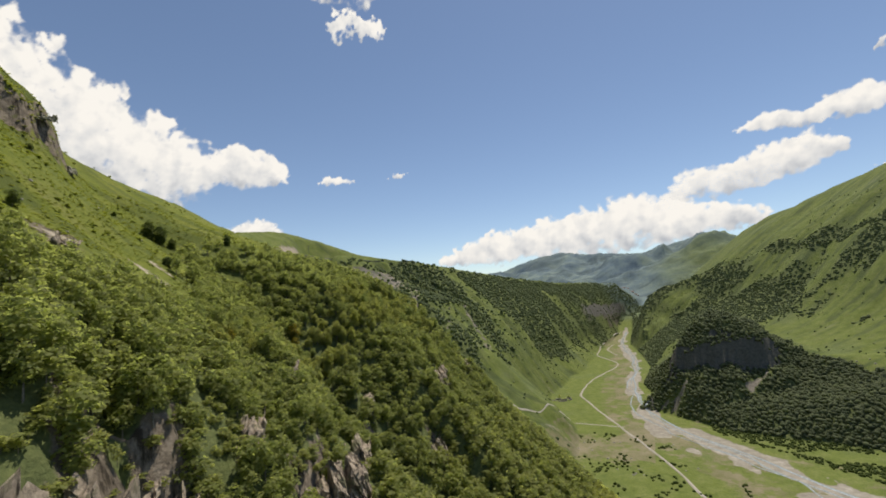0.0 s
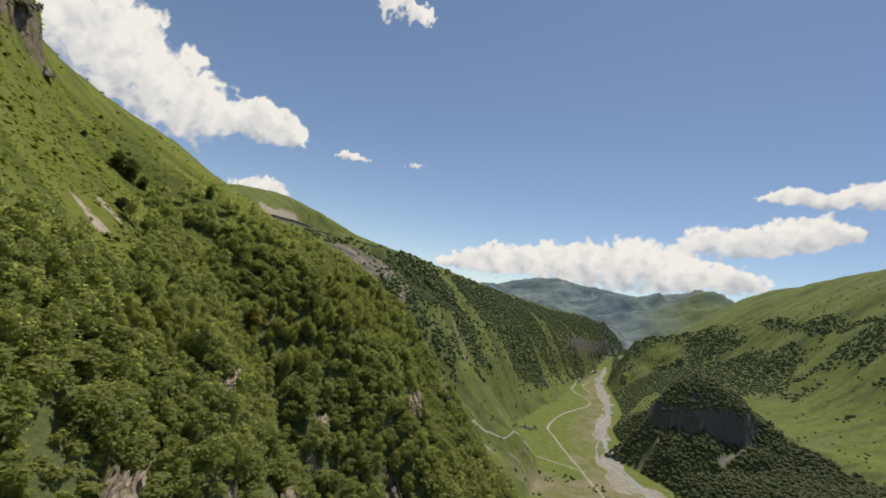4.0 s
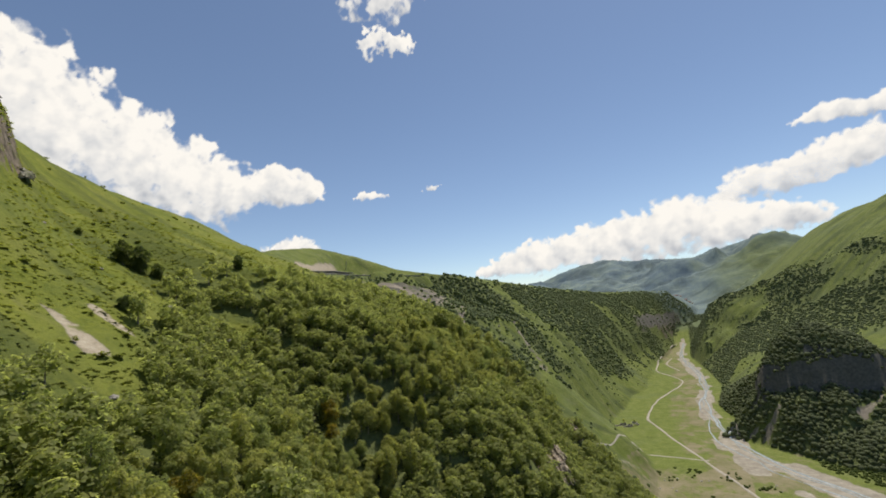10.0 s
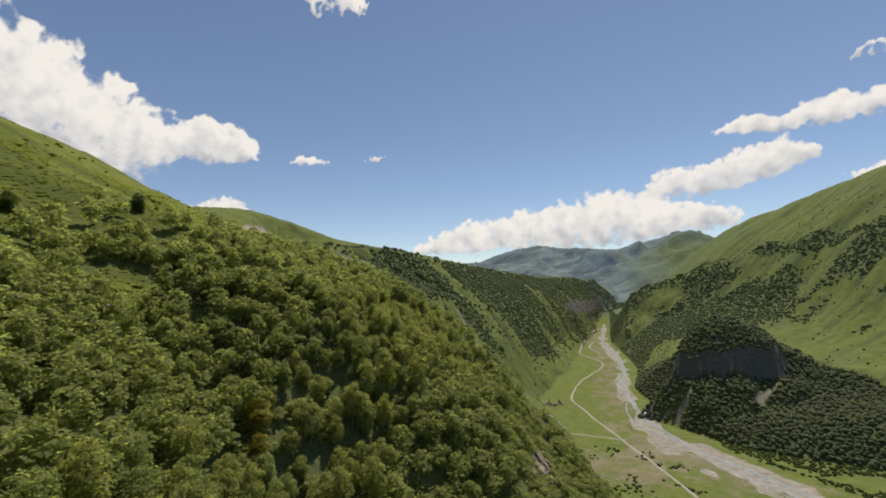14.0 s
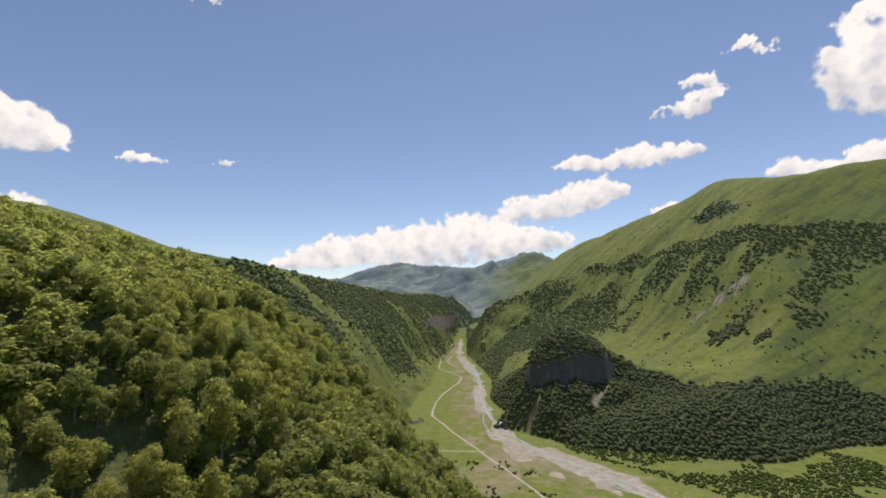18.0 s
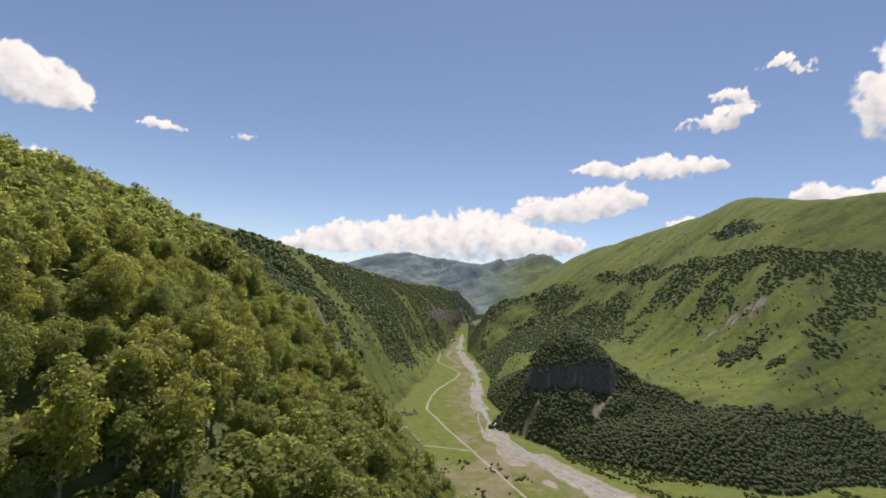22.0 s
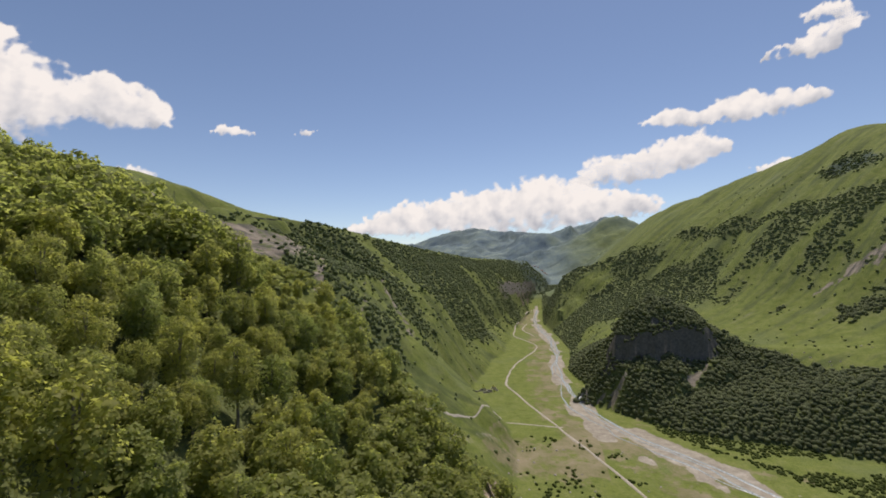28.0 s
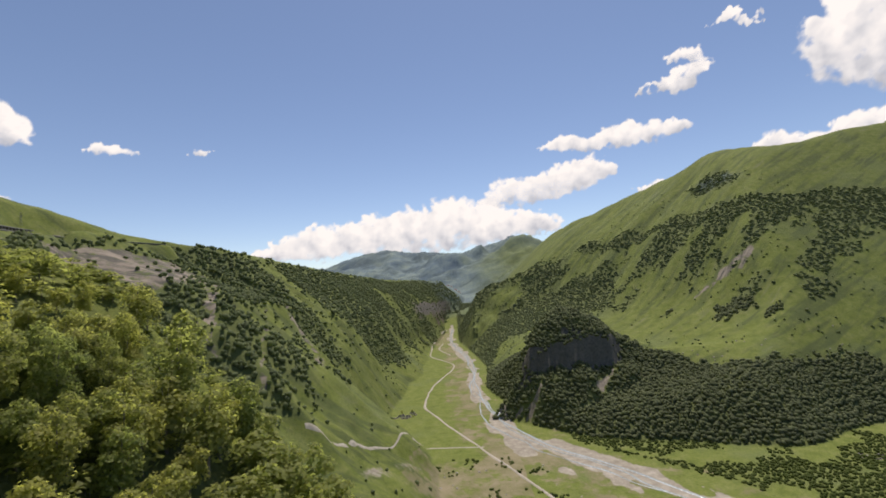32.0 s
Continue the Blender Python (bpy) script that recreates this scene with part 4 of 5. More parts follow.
for rank, i in enumerate(single):
    k, gold = int(r1.integers(0, 6)) + (6 if rank < 64 else 0), r1.random() < 0.015
    plant_tree("birch_tree", px[i], py[i], float(height(px[i:i + 1], py[i:i + 1])[0]) - 0.2, k, r1.uniform(0.74, 1.2) * float(vigour(px[i], py[i])), r1.uniform(0, 360),
               M_LEAF_GOLD if gold else M_LEAF, "yellowing young birch among green trees" if gold else "leafy green mountain birch on a steep slope", "birches on the spur")
px, py = px[rest], py[rest]
shown = (px < -30) & (py > 6)
close = shown & (px > -182) & (px < -48) & (py > 6) & (py < 280) & (px < -68 + 0.5 * np.maximum(0, 95 - py))
for mask, nm, count, size in ((close, "birch_wood", 500, 0.037), (shown & ~close, "upper_birch_wood", 165, 0.063), (~shown, "lower_birch_wood", 60, 0.105)):
    m = np.flatnonzero(mask)
    wood_of_cards(nm, px[m], py[m], vigour(px[m], py[m]) * r1.uniform(4.5, 8.2, len(m)), vigour(px[m], py[m]) ** 0.5 * r1.uniform(3.8, 6.0, len(m)), count, size, M_LEAF, "dense green birch wood covering the steep spur", r1)
# scrub between the trunks
px, py = lattice(-180, -20, -5, 265, 2.8, r1, 0.8)
cov = cover_maps(px, py, height(px, py))
bare = bare_of_trees(px, py)
ok = r1.random(len(px)) < np.where(bare, 0.92, np.where((py < 60) | (px > -60), 0.8, 0.7)) * cov["spur"]
px, py, low = px[ok], py[ok], np.where(bare[ok], 0.7, 1.0)
wood_of_cards("birch_scrub", px, py, low * r1.uniform(1.4, 3.2, len(px)), low * r1.uniform(2.0, 3.4, len(px)), 80, 0.075, M_LEAF, "low birch scrub filling the gaps between the trees", r1)

# bushes clinging to the steep ground round the rock faces
r6 = np.random.default_rng(83)
px, py = lattice(-84, -48, 8, 92, 1.5, r6, 0.9)
drop = np.hypot(height(px + 1, py) - height(px - 1, py), height(px, py + 1) - height(px, py - 1)) / 2
ok = (bare_of_trees(px, py) | (drop > 1.2)) & (r6.random(len(px)) < 0.62)
wood_of_cards("cliff_bushes", px[ok], py[ok], r6.uniform(0.9, 2.4, ok.sum()), r6.uniform(1.2, 2.5, ok.sum()), 80, 0.08, M_LEAF, "green bushes clinging to steep ground round the rocks", r6)

# lone trees on the grass above the wood
for lx, ly, k, sc, lab in ((-196.2, 122.6, 7, 1.15, "tall dark green tree in a pair on the meadow"), (-194.2, 126.6, 7, 1.25, "dark green tree in a pair on the meadow"), (-192.6, 131, 7, 0.82, "slim green tree at the upper edge of the wood"),
                           (-191, 159, 7, 0.85, "round green tree alone on the meadow"), (-150, 58, 2, 0.9, "low bush on the grass slope"), (-205, 84, 5, 0.7, "dark bush under the crag"), (-213, 118, 5, 0.6, "small bush on the grass slope"),
                           (-157, 105, 6, 0.6, "low bush beside bare earth")):
    zz = float(height(np.array([lx]), np.array([ly]))[0])
    plant_tree("lone_tree", lx, ly, zz - 0.3 - 0.9 * sc, k + 6, sc * 1.3, 40 * k + ly, M_LEAF_DARK, lab, "lone trees on the meadow")

# low bushes and rough grass on the near slope
r5 = np.random.default_rng(71)
px, py = lattice(-300, -100, 20, 260, 3.0, r5, 0.9)
cov = cover_maps(px, py, height(px, py))
clear_ground = (cov["spur"] < 0.35) & (np.exp(-(((px + 145) / 9) ** 2 + ((py - 92) / 4) ** 2)) < 0.4)
ok = clear_ground & (r5.random(len(px)) < 0.018 + 0.10 * (fbm(px, py, 22, 3, 99) > 0.22))
wood_of_cards("meadow_bushes", px[ok], py[ok], r5.uniform(0.5, 1.7, ok.sum()), r5.uniform(1.0, 2.6, ok.sum()), 70, 0.10, M_LEAF_LOW, "low green bushes dotted over the steep meadow", r5)
px, py = lattice(-250, -100, 25, 230, 1.25, r5, 0.9)
cov = cover_maps(px, py, height(px, py))
bare = np.exp(-(((px + 145) / 9) ** 2 + ((py - 92) / 4) ** 2)) > 0.35
ok = (cov["spur"] < 0.6) & ~bare & (r5.random(len(px)) < 0.35 + 0.5 * (fbm(px, py, 11, 3, 89) > 0.0))
wood_of_cards("meadow_grass", px[ok], py[ok], r5.uniform(0.10, 0.26, ok.sum()), r5.uniform(0.8, 1.9, ok.sum()), 9, 0.20, M_LEAF_LOW, "rough tussocks of green grass on the steep meadow", r5)

# woods further off
r2 = np.random.default_rng(33)
px, py = lattice(-700, 120, 345, 1000, 5.2, r2, 0.9)
cov = cover_maps(px, py, height(px, py))
ok = (r2.random(len(px)) < cov["wall"]) & (cov["g"] > 0.12)
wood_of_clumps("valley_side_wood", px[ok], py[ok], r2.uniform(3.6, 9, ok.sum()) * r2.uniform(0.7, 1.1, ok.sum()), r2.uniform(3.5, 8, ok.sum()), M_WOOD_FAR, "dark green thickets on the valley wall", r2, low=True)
px, py = lattice(-700, 120, 1000, 2850, 6.6, r2, 0.9)
cov = cover_maps(px, py, height(px, py))
ok = (r2.random(len(px)) < cov["wall"]) & (cov["g"] > 0.04)
wood_of_clumps("gorge_wood", px[ok], py[ok], r2.uniform(5, 11, ok.sum()), r2.uniform(4, 8, ok.sum()), M_WOOD_FAR, "dark green thickets along the gorge", r2, low=True)
px, py = lattice(-80, 900, 770, 1340, 3.9, r2, 1.0)
cov = cover_maps(px, py, height(px, py))
zz = height(px, py)
face = np.abs(height(px, py - 4) - zz) / 4
ok = (r2.random(len(px)) < cov["right"] * (cov["q"] < -200)) & (face < 1.9)
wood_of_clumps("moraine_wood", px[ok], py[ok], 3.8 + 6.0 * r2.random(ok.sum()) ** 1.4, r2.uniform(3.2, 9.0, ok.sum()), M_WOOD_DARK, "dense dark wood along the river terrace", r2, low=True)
px, py = lattice(-90, 1500, 700, 2900, 5.8, r2, 1.1)
cov = cover_maps(px, py, height(px, py))
ok = (r2.random(len(px)) < 0.82 * cov["right"]) & ((py > 1340) | (cov["q"] >= -200))
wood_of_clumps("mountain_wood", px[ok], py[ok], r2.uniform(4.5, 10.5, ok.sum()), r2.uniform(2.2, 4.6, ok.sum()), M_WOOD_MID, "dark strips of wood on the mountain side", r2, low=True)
px, py = lattice(-160, 700, 560, 960, 4.4, r2, 0.9)
cov = cover_maps(px, py, height(px, py))
ok = r2.random(len(px)) < cov["floor"] * 0.95
wood_of_clumps("riverside_shrubs", px[ok], py[ok], r2.uniform(2.6, 6, ok.sum()), r2.uniform(2, 4.2, ok.sum()), M_SHRUB, "low light green shrubs beside the river", r2, "shrubs", True)
px, py = lattice(-430, 1300, 400, 2000, 15, r2)
z0 = height(px, py)
cov = cover_maps(px, py, z0)
ok = (r2.random(len(px)) < 0.14 + 0.16 * (fbm(px, py, 90, 3, 97) > 0.1) + 0.25 * (px < -60) * (py < 1100) * (fbm(px, py, 40, 3, 95) > 0.05)) & (z0 > FLOOR + 4) & (cov["q"] < 230) & ((cov["g"] < 0.72) | (px > -100))
wood_of_clumps("scattered_bushes", px[ok], py[ok], r2.uniform(2.2, 6.5, ok.sum()), r2.uniform(2.2, 5.5, ok.sum()), M_WOOD_FAR, "single dark bushes dotted over the meadows", r2, "bushes", True)


# ---- tracks, road, river ----
def ribbon(name, xs, ys, half, lift, mat, label, category, crown=0.15, top=FLOOR + 9, draped=False):
    """A strip laid on the ground along a line of places."""
    xs, ys = np.asarray(xs, float), np.asarray(ys, float)
    low = height(xs, ys) < top
    half = np.broadcast_to(half, xs.shape)[low]
    xs, ys = xs[low], ys[low]
    d = np.stack([np.gradient(xs), np.gradient(ys)], 1)
    d /= np.linalg.norm(d, axis=1, keepdims=True)
    nx, ny = -d[:, 1], d[:, 0]
    cols = np.array([-1.0, -0.55, 0.0, 0.55, 1.0])
    XX = xs[:, None] + nx[:, None] * half[:, None] * cols
    YY = ys[:, None] + ny[:, None] * half[:, None] * cols
    ZZ = height(XX, YY).max(1)[:, None] + lift - crown * np.abs(cols)[None] ** 2
    if draped:
        ZZ = height(XX, YY) + lift - crown * np.abs(cols)[None] ** 2
    ZZ[:, 0] -= 1.2; ZZ[:, -1] -= 1.2
    me = grid_mesh(name, XX, YY, ZZ)
    me.materials.append(mat)
    return tagged(new(name, me), label, category, kind="structure")


yy = np.arange(430, 2440, 6.0)
ribbon("track", curve(yy, ROAD_Y, ROAD_X) + 2.0 * fbm(yy, yy * 0, 60, 2, 5), yy, 2.7 + 0.6 * fbm(yy, yy * 0, 30, 2, 7), 0.7, M_TRACK, "pale gravel track along the valley floor", "track")
tt = np.linspace(0, 1, 160)
ribbon("side_track", curve(tt, [0, 0.11, 0.27, 0.45, 0.6, 0.75, 0.9, 1], [-47, -80, -133, -152, -162, -193, -214, -237]), curve(tt, [0, 0.11, 0.27, 0.45, 0.6, 0.75, 0.9, 1], [856, 860, 864, 795, 734, 682, 644, 628]), 2.3 + 1.0 * fbm(tt * 300, tt * 0, 40, 3, 9), 0.3, M_STREAM, "gravel stream bed and track from the side valley", "track", 0.1, 200, True)
tt = np.linspace(0, 1, 40)
ribbon("old_track", curve(tt, [0, 0.5, 1], [-118, -132, -90]), curve(tt, [0, 0.5, 1], [1985, 1850, 1690]), 2.6, 0.8, M_TRACK, "faint gravel track beside the river", "track")
yy = np.arange(560, 2440, 5.0)
bend = 0.45 * curve(yy, RIVER_Y, BED_HALF)
for k, (sd, amp, wid) in enumerate(((3, 0.9, 2.6), (8, 1.3, 1.7), (15, 1.5, 1.3))):
    off = bend * amp * fbm(yy, yy * 0 + 40 * k, 150, 3, sd) + bend * (0.9, 0.0, -0.8)[k] * sstep(1300, 900, yy)
    ribbon("river", curve(yy, RIVER_Y, RIVER_X) + off, yy, wid + 0.8 * fbm(yy, yy * 0, 40, 3, sd + 1), 0.55, M_WATER, "shallow braided channel of a mountain river", "river", 0.0)

# mountain road with its roofed gallery below the crest
gal = empty("avalanche_gallery", float(road_line(np.array([800.0]))[0]), 800, float(road_level(np.array([800.0]))[0]))


def gallery_piece(nm, a0, a1, b0, b1, z0, z1, mat, label="", steps=28):
    """A length of the gallery between two stations, across from b0 to b1."""
    ys = np.linspace(a0, a1, steps)
    cx, zz = road_line(ys) - gal.location.x, road_level(ys) - gal.location.z
    vs, fs = [], []
    for i in range(len(ys)):
        for b, z in ((b0, z0), (b1, z0), (b1, z1), (b0, z1)):
            vs.append((cx[i] + b, ys[i] - 800, zz[i] + z))
    for i in range(len(ys) - 1):
        for k in range(4):
            fs.append((i * 4 + k, i * 4 + (k + 1) % 4, i * 4 + 4 + (k + 1) % 4, i * 4 + 4 + k))
    fs += [(0, 1, 2, 3), tuple(4 * (len(ys) - 1) + k for k in (3, 2, 1, 0))]
    return part(nm, soup_mesh(nm, np.array(vs), np.array(fs), 4, False), mat, gal, label)


gallery_piece("carriageway", 505, 928, -6, 7, -16, 0.2, M_ASPHALT)
gallery_piece("roof_slab", 560, 764, -6, 6.5, 5.2, 6.2, M_CONCRETE, "grey concrete roof slab")
gallery_piece("back_wall", 560, 764, -7, -6, -2, 6.2, M_CONCRETE)
gallery_piece("parapet", 505, 928, 6.6, 7.1, 0.2, 1.2, M_CONCRETE)
for k in range(34):
    gallery_piece("column", 561 + k * 6, 561.9 + k * 6, 5.6, 6.4, 0.2, 5.2, M_CONCRETE, "", 2)
tagged(gal, "concrete avalanche gallery roofing a mountain road", "gallery")


# steel mast on the crest above the road
mx0, my0 = -664.0, 770.0
mast = empty("mast", mx0, my0, float(height(np.array([mx0]), np.array([my0]))[0]) - 0.5)
for lx, ly in ((-1.3, -1.3), (1.3, -1.3), (1.3, 1.3), (-1.3, 1.3)):
    bm = bmesh.new()
    low = [bm.verts.new((lx + dx, ly + dy, 0)) for dx, dy in ((-0.12, -0.12), (0.12, -0.12), (0.12, 0.12), (-0.12, 0.12))]
    up = [bm.verts.new((lx * 0.15 + dx, ly * 0.15 + dy, 19)) for dx, dy in ((-0.08, -0.08), (0.08, -0.08), (0.08, 0.08), (-0.08, 0.08))]
    for i in range(4):
        bm.faces.new((low[i], low[(i + 1) % 4], up[(i + 1) % 4], up[i]))
    part("leg", bm, M_STEEL, mast)
for zz, half in ((13.5, 3.2), (16.0, 2.6), (18.4, 1.8)):
    part("crossarm", box(bmesh.new(), (-half, -0.14, zz), (half, 0.14, zz + 0.3)), M_STEEL, mast)
tagged(mast, "grey steel lattice mast standing on the grassy crest", "mast")


# ---- rock outcrops: bundles of weathered columns on the spur ----
def outcrop(x, y, wid, hgt, seed, label, face=-30.0, drop=0.6, mat=M_ROCK, lean=0.9):
    """A weathered face: a fluted, broken wall of rock set back into the slope at its top, sides and foot."""
    r = np.random.default_rng(seed)
    root = empty("rock_outcrop", x, y, float(height(np.array([x]), np.array([y]))[0]))
    nu, nv = 110, 46
    u, v = np.meshgrid(np.linspace(-1, 1, nu), np.linspace(0, 1, nv))
    across = u * wid * 0.5 + 0.22 * v * hgt + 0.35 * fbm(u * wid, v * hgt, 2.5, 2, seed + 8)
    column = np.floor(across / 0.95)
    crack = np.abs(across / 0.95 - column - 0.5) * 2
    step = np.floor(v * hgt / 2.3 + 0.8 * hash2(column, column * 0, seed + 9))
    top = 0.70 + 0.22 * fbm(u * wid * 0.5, u * 0, 3.2, 3, seed) + 0.16 * hash2(np.floor(u * wid * 0.5 / 0.95), u * 0, seed + 12)
    flute = np.abs(fbm(across, v * hgt * 0.16, 2.6, 3, seed + 1)) + 0.5 * sstep(0.22, 0.0, np.abs(fbm(across, v * hgt * 0.1, 4.2, 2, seed + 6)))
    block = 0.55 * hash2(column, step, seed + 10) - 0.75 * sstep(0.72, 1.0, crack)
    ledge = fbm(u * wid * 0.15, v * hgt, 2.4, 3, seed + 2)
    out = 2.0 - 1.9 * flute + block + 0.6 * ledge - 3.2 * np.abs(u) ** 3 - 4.5 * np.clip(v - 0.75, 0, 1) * 2.2 + lean * (1 - v)
    along = u * wid * 0.5 + 0.5 * fbm(u * 9, v * 9, 2.0, 3, seed + 3)
    a = math.radians(face)
    nx, ny = math.cos(a), math.sin(a)
    out = out + 1.2
    zz = -hgt * drop + v * hgt * np.clip(top, 0.3, 1.2) + 0.35 * fbm(u * wid, v * hgt, 1.6, 3, seed + 4)
    me = grid_mesh("rock_face", nx * out - ny * along, ny * out + nx * along, zz)
    me.polygons.foreach_set("use_smooth", np.zeros(len(me.polygons), bool))
    part("rock_face", me, mat, root)
    return tagged(root, label, "rock", "rock outcrops on the spur")


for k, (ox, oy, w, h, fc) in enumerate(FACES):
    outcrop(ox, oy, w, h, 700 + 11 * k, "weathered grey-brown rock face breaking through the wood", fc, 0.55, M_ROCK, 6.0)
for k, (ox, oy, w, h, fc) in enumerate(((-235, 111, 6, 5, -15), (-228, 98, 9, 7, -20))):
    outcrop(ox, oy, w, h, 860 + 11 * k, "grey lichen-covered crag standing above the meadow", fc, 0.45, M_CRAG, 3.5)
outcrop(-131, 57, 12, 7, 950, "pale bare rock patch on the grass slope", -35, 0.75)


# ---- stones, and ruins on the valley floor ----
def boulder_mesh(seed):
    r = np.random.default_rng(seed)
    bm = bmesh.new()
    bmesh.ops.create_icosphere(bm, subdivisions=2, radius=1)
    for v in bm.verts:
        v.co *= 1 + 0.35 * noise.noise(v.co * 1.4 + Vector((seed, 0, 0)))
        v.co.z = v.co.z * 0.65
    me = bpy.data.meshes.new("boulder")
    bm.to_mesh(me)
    bm.free()
    me.materials.append(M_RUBBLE)
    return me


BOULDERS = [boulder_mesh(k) for k in range(5)]

def ruin(x, y, w, d, h, turn, seed, label):
    r = np.random.default_rng(seed)
    z = float(height(np.array([x]), np.array([y]))[0])
    root = empty("ruined_house", x, y, z - 0.1, turn)
    for nm, a, b in (("wall", (-w / 2, -d / 2), (w / 2, -d / 2)), ("wall", (w / 2, -d / 2), (w / 2, d / 2)), ("wall", (w / 2, d / 2), (-w / 2, d / 2)), ("wall", (-w / 2, d / 2), (-w / 2, -d / 2))):
        bm = bmesh.new()
        L = math.hypot(b[0] - a[0], b[1] - a[1])
        n = max(4, int(L / 1.1))
        for i in range(n):
            t0, t1 = i / n, (i + 1) / n
            hh = h * r.uniform(0.25, 1.0)
            x0, y0, x1, y1 = a[0] + (b[0] - a[0]) * t0, a[1] + (b[1] - a[1]) * t0, a[0] + (b[0] - a[0]) * t1, a[1] + (b[1] - a[1]) * t1
            box(bm, (min(x0, x1) - 0.35, min(y0, y1) - 0.35, -0.8), (max(x0, x1) + 0.35, max(y0, y1) + 0.35, hh))
        part(nm, bm, M_RUBBLE, root)
    for i in range(12):
        sz = r.uniform(0.35, 0.9)
        st = part("stone", BOULDERS[i % 5], None, root)
        st.matrix_local = pose(r.uniform(-w, w) * 0.8, r.uniform(-d, d) * 0.9, sz * 0.2, 0, 0, 40 * i) @ Matrix.Diagonal((sz, sz, sz, 1))
    return tagged(root, label, "ruin", "ruined houses in the valley")


for k, (hx, hy, w, d, h, tn) in enumerate(((-190, 1036, 11, 7, 3.2, 12), (-176, 1030, 9, 7, 3.6, -8), (-165, 1040, 8, 6, 2.6, 20), (-182, 1022, 12, 6, 2.2, 5), (-199, 1026, 8, 6, 1.8, 30), (-170, 1052, 8, 7, 2.4, 0),
                                           (430, 742, 18, 10, 1.8, 10), (452, 735, 14, 9, 1.5, -12), (415, 748, 10, 8, 1.6, 25))):
    ruin(hx, hy, w, d, h, tn, 800 + k, "roofless ruined stone house with tumbled walls")
for lx, ly, k, sc in ((-190, 1046, 4, 1.25), (-170, 1050, 1, 1.2), (-166, 1026, 3, 0.9)):
    plant_tree("ruin_tree", lx, ly, float(height(np.array([lx]), np.array([ly]))[0]) - 0.2, k, sc, 60 * k, M_LEAF, "dark green tree beside the ruined houses", "trees by the ruins")


# ---- boulders and stones ----
r3 = np.random.default_rng(51)
spots = [(r3.uniform(-215, -120), r3.uniform(30, 130), r3.uniform(0.3, 0.9)) for k in range(26)] + [(r3.uniform(-120, 60), r3.uniform(640, 800), r3.uniform(0.8, 1.8)) for k in range(30)] + [(r3.uniform(330, 620), r3.uniform(880, 1000), r3.uniform(1.0, 2.2)) for k in range(24)]
for bx, by, sz in spots:
    ob = new("boulder", BOULDERS[int(r3.integers(0, 5))])
    ob.matrix_world = pose(bx, by, float(height(np.array([bx]), np.array([by]))[0]) + sz * 0.1, 0, 0, r3.uniform(0, 360)) @ Matrix.Diagonal((sz, sz, sz, 1))
    tagged(ob, "pale weathered boulder lying in the grass", "boulder", "boulders")


# ---- village on the far shoulder ----
def village_house(x, y, w, d, h, turn, label):
    z = float(height(np.array([x]), np.array([y]))[0])
    root = empty("house", x, y, z - 1.0, turn)
    part("wall", box(bmesh.new(), (-w / 2, -d / 2, -2), (w / 2, d / 2, h)), M_PLASTER, root)
    bm = bmesh.new()
    pts = [(-w / 2 - 0.6, -d / 2 - 0.6, h), (w / 2 + 0.6, -d / 2 - 0.6, h), (w / 2 + 0.6, d / 2 + 0.6, h), (-w / 2 - 0.6, d / 2 + 0.6, h), (-w / 2 - 0.6, 0, h + d * 0.4), (w / 2 + 0.6, 0, h + d * 0.4)]
    vv = [bm.verts.new(p) for p in pts]
    for f in ((0, 1, 5, 4), (2, 3, 4, 5), (0, 4, 3), (1, 2, 5), (3, 2, 1, 0)):
        bm.faces.new([vv[i] for i in f])
    part("roof", bm, M_ROOF, root)
    for i in (-1, 0, 1):
        part("window", box(bmesh.new(), (i * w * 0.3 - 0.7, -d / 2 - 0.05, h * 0.4), (i * w * 0.3 + 0.7, -d / 2 + 0.1, h * 0.72)), M_ASPHALT, root)
    return tagged(root, label, "house", "village houses on the shoulder")


r4 = np.random.default_rng(61)
for k in range(22):
    vx, vy = -300 + 14 * k + r4.uniform(-20, 20), 3080 + r4.uniform(-50, 90)
    village_house(vx, vy, r4.uniform(10, 20), r4.uniform(8, 12), r4.uniform(5, 10), r4.uniform(-40, 40), "small pale house of a distant mountain village")


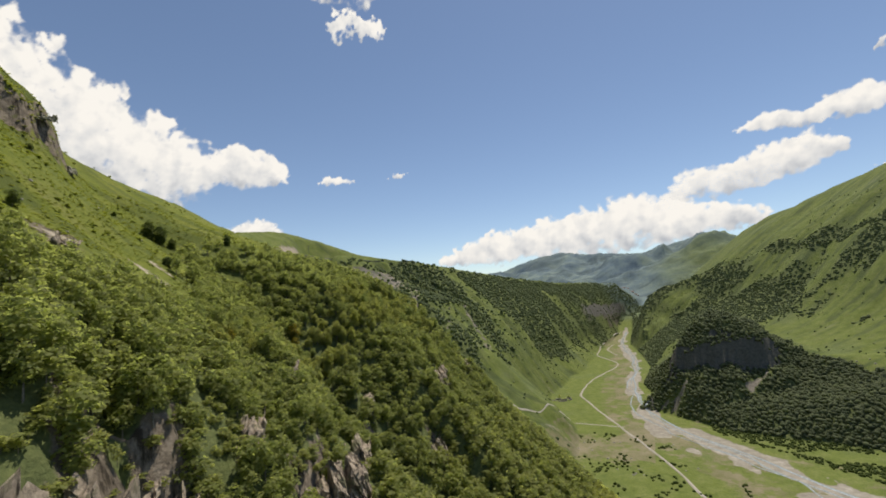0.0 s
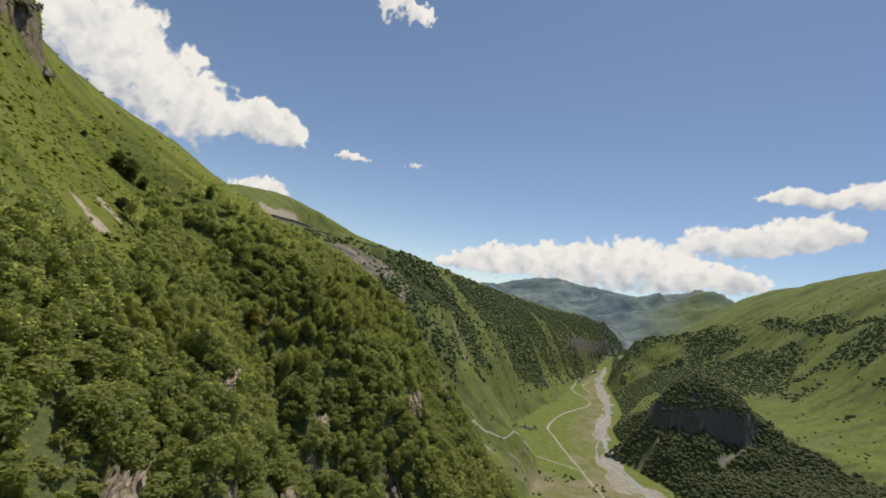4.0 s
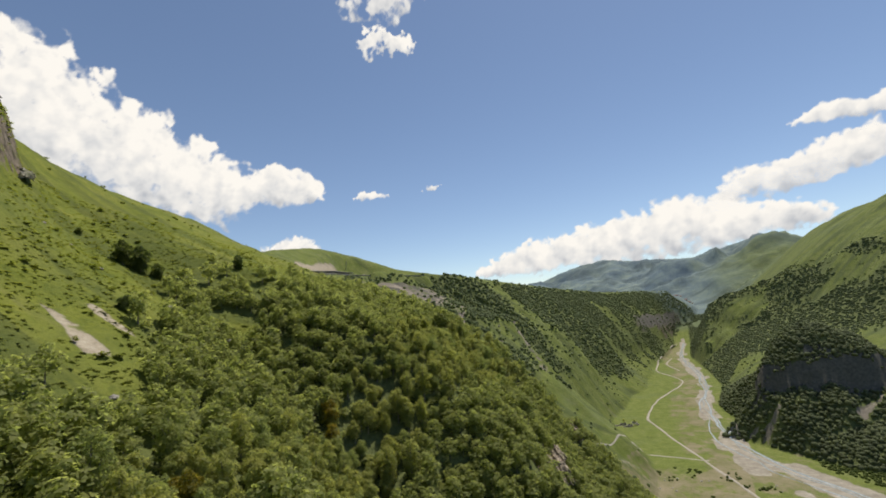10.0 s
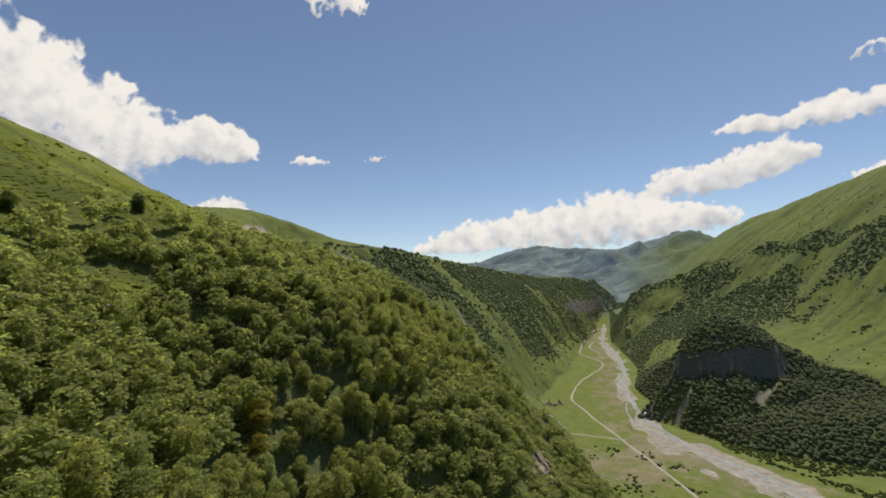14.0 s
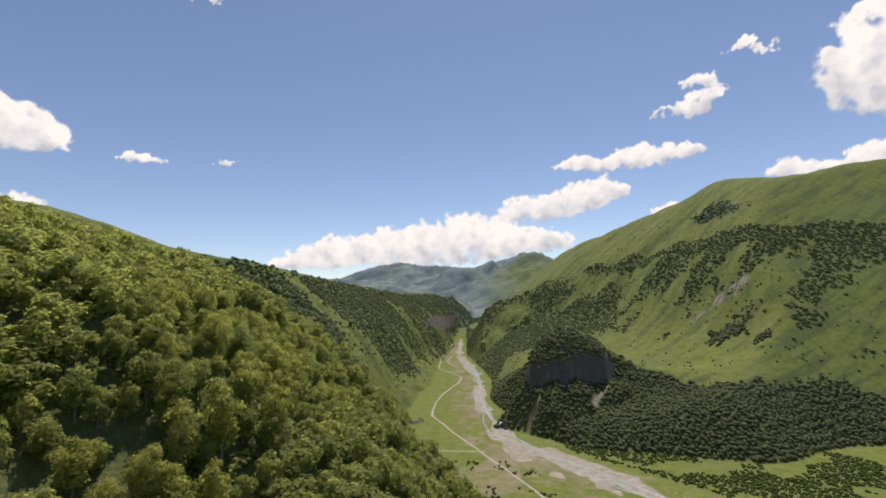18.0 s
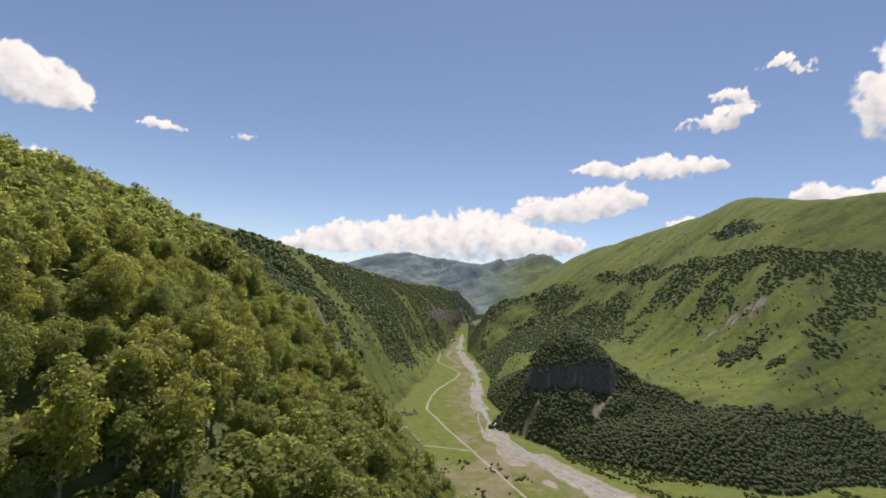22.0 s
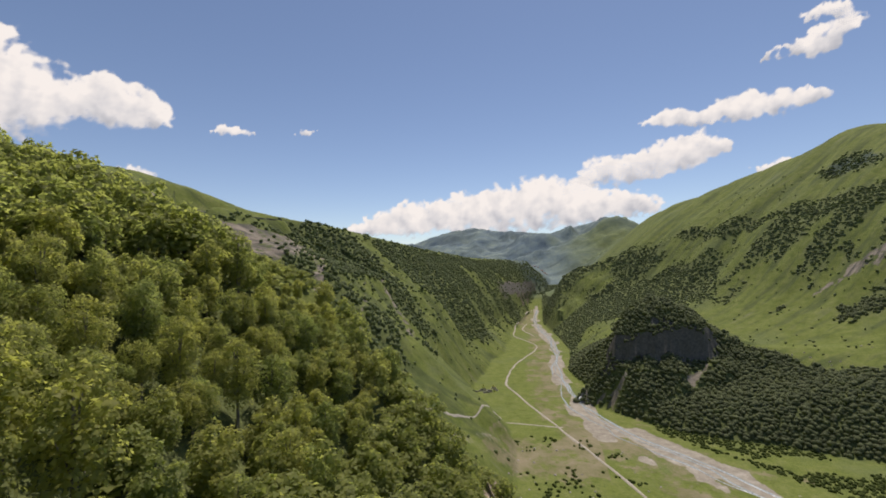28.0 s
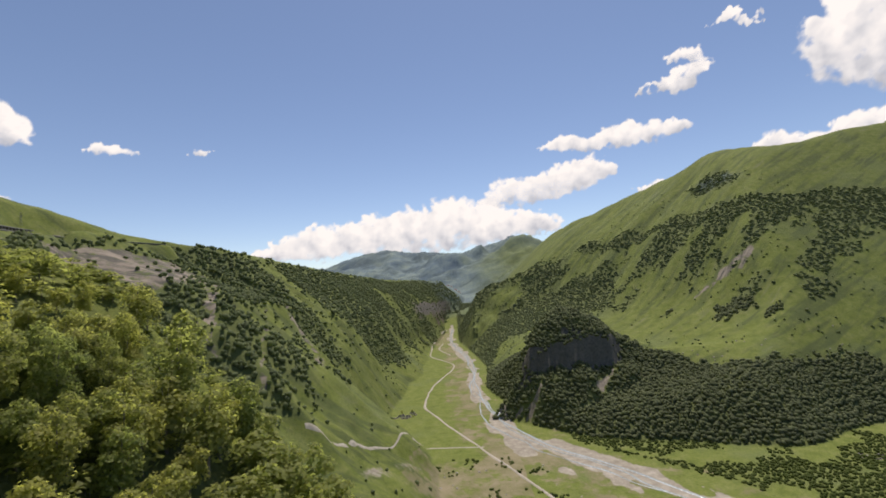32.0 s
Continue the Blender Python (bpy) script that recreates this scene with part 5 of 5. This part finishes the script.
# ---- clouds ----
def cloud(label, tops, bases, seed, puffs=30, torn=1.0):
    """A glowing sheet painted as rounded puffs between a ragged top and a flatter base, by bearing and height in the
    sky.
    """
    R, eye = 4800.0, np.array([-50.0, 90.0, 0.0])
    r = np.random.default_rng(seed)
    ta, te = np.array(tops, float).T
    ba, be = np.array(bases, float).T
    blobs = []
    for az in np.linspace(ta[0], ta[-1], puffs):
        hi, lo = np.interp(az, ta, te), np.interp(az, ba, be)
        thick = max(hi - lo, 0.35)
        size = min(thick * r.uniform(0.42, 0.58), 3.2)
        blobs.append((az, (hi + lo) / 2, size * 1.25, thick * 0.52))
        for k in range(4):
            size = min(thick, 5.0) * r.uniform(0.10, 0.27)
            blobs.append((az + r.uniform(-0.6, 0.6) * thick * 0.5, hi - size * r.uniform(0.7, 1.6) - (k > 1) * thick * r.uniform(0.1, 0.5), size * r.uniform(1.0, 1.35), size))
    b = np.array(blobs)
    a0, a1 = (b[:, 0] - b[:, 2]).min() - 0.8, (b[:, 0] + b[:, 2]).max() + 0.8
    e0, e1 = (b[:, 1] - b[:, 3]).min() - 0.8, (b[:, 1] + b[:, 3]).max() + 0.8
    na, ne = int((a1 - a0) / 0.17) + 2, int((e1 - e0) / 0.17) + 2
    A, E = np.meshgrid(np.linspace(a0, a1, na), np.linspace(e0, e1, ne))
    P, Q = 0.8 * A + 0.6 * E + 50, 0.8 * E - 0.6 * A + 50
    wa = A + torn * (0.42 * fbm(P, Q, 1.7, 3, seed) + 0.26 * fbm(P, Q, 0.6, 3, seed + 3))
    we = E + torn * (0.34 * fbm(P, Q, 1.5, 3, seed + 5) + 0.22 * fbm(P, Q, 0.5, 3, seed + 7))
    field = np.full(A.shape, -9.0)
    lift = np.zeros(A.shape)
    for pa, pe, ra, re in b:
        f = 1 - ((wa - pa) / ra) ** 2 - ((we - pe) / re) ** 2
        light = np.clip((we - pe) / re * 0.45 + 0.55, 0, 1)
        lift = np.where(f > 0, np.maximum(lift * 0.82, light) * 0.75 + lift * 0.25, lift)
        field = np.maximum(field, f * min(1.0, 0.45 + re * 0.5))
    cover = np.clip(field * 0.75 + 0.06 + 0.30 * torn * fbm(P, Q, 1.0, 4, seed + 15), -0.4, 1.2)
    edge = np.minimum.reduce([(A - a0), (a1 - A), (E - e0), (e1 - E)])
    cover = np.where(edge < 0.2, -0.5, cover)
    rise = (E - np.interp(A, ba, be)) / np.maximum(np.interp(A, ta, te) - np.interp(A, ba, be), 0.6)
    # Painted sunlight: bright towards the top of each puff, grey towards the base.
    puff_light = np.clip(0.10 + 0.48 * lift + 0.40 * np.clip(rise, 0, 1) + 0.25 * fbm(P, Q, 1.1, 4, seed + 25), 0, 1)
    ar, er = np.radians(A), np.radians(E)
    me = grid_mesh("cloud", eye[0] + R * np.sin(ar) * np.cos(er), eye[1] + R * np.cos(ar) * np.cos(er), eye[2] + R * np.sin(er))
    for nm, arr in (("cover", cover), ("puff_light", puff_light)):
        at = me.attributes.new(nm, "FLOAT", "POINT")
        at.data.foreach_set("value", np.ascontiguousarray(arr, np.float32).ravel())
    me.materials.append(M_CLOUD)
    ob = new("cloud", me)
    return tagged(ob, label, "cloud", "fair-weather clouds", "structure")


cloud("white long cumulus bank over the far range", [(-23.4, 4.6), (-19, 6.9), (-15.5, 8.2), (-12.5, 7.9), (-10, 8.6), (-6.5, 9.6), (-3.5, 9.3), (0.2, 10.5), (3.8, 10.4), (6, 8.6), (8.5, 8.7), (11.5, 8.2), (14.2, 7.2), (15, 6)],
      [(-24, 3.6), (-10, 3.6), (3, 3.8), (10, 5.0), (15, 5.6)], 11, 46)
cloud("white heaped cumulus cloud with a flat base", [(4.9, 10.4), (8.4, 12.6), (12, 12.3), (15, 13.4), (18.4, 14.1), (20.8, 12.9)], [(4.5, 9.2), (12, 9.0), (17, 9.9), (21, 11.8)], 13, 26)
cloud("white small flat cumulus cloud", [(12.9, 16), (15.3, 16.9), (19, 16.5), (22.5, 17.2), (26, 17.1), (29.2, 15.9)], [(13, 15.0), (19, 14.6), (26, 14.2), (29.4, 15)], 17, 22)
cloud("white lower limb of a torn hooked cloud", [(24.9, 20.5), (27, 21.0), (29.2, 21.6), (31, 21.9)], [(24.9, 20.0), (27.4, 20.1), (29.1, 19.0), (31, 20.4)], 19, 12, 1.3)
cloud("white upper curl of a torn hooked cloud", [(27.4, 22.9), (29.2, 23.6), (31.0, 23.2), (32.4, 21.8)], [(27.4, 22.3), (29.3, 22.3), (31, 21.2), (32.4, 20.9)], 61, 10, 1.3)
cloud("white wispy torn cloud", [(32.3, 25.3), (34.3, 25.8), (36.4, 24.4)], [(32.3, 24.8), (34.6, 24.6), (36.4, 23.5)], 23, 7, 1.8)
cloud("tall white cumulus tower", [(40.6, 21.8), (41.6, 22.6), (43, 22.4), (44.6, 24.4), (46.6, 25.8), (50, 26)], [(40.6, 21), (42, 19.6), (43.6, 15.9), (45.5, 14.8), (50, 15)], 29, 26)
cloud("white low cumulus bank behind the mountain", [(35.2, 12), (37, 13.2), (38.4, 12), (40.4, 12.4), (42.8, 12.8), (45.5, 13.2)], [(35, 11), (45.5, 10.5)], 31, 22)
cloud("white low cloud beyond the mountain flank", [(23.6, 9.6), (25.6, 10.3), (27.4, 10)], [(23.6, 8.8), (27.6, 9.2)], 37, 8)
cloud("white small oval cloud", [(-39.8, 15.3), (-38, 16.2), (-36.4, 16.1), (-35, 15.6)], [(-39.8, 14.9), (-37, 14.7), (-35, 15.2)], 41, 9)
cloud("white tiny wisp of cloud", [(-29.8, 16.1), (-28.6, 16.5), (-27.7, 16.4)], [(-29.8, 15.8), (-27.7, 16.1)], 43, 5)
cloud("white small cloud behind the ridge", [(-50.2, 9.5), (-47.6, 10.6), (-46, 10.4), (-44.7, 9)], [(-50.5, 7.6), (-44.5, 7.2)], 47, 12)
cloud("white large bright cumulus mass", [(-84, 31), (-76, 30.5), (-71, 28.5), (-66.5, 25.8), (-63, 24), (-60, 22.8), (-57.5, 21.4), (-55.6, 20.4), (-53.6, 18.6), (-50.6, 18.8), (-48, 19.5), (-45.6, 18.8), (-43.6, 15.9)],
      [(-84, 17), (-65.4, 14.2), (-61.5, 13.2), (-57.5, 11.6), (-55.4, 12.2), (-53, 14.2), (-49, 14.4), (-43.6, 15.0)], 53, 44)
cloud("white large broken cloud overhead", [(-45.2, 42.4), (-43, 44.5), (-38, 46.5), (-33, 46.5), (-29.2, 44.6), (-27.4, 42.0)], [(-45.2, 41.0), (-42, 39.8), (-38.6, 38.6), (-37, 36.2), (-33, 35.6), (-31.6, 37), (-28.8, 38.6), (-27.4, 40)], 67, 20, 1.6)
cloud("white lower shred of a broken cloud overhead", [(-37.9, 34.0), (-36.2, 34.8), (-34, 35.4), (-32.2, 34.8), (-30.2, 33.2)], [(-38, 33.4), (-35.8, 32.2), (-33, 33), (-30.2, 32.4)], 59, 12, 1.8)
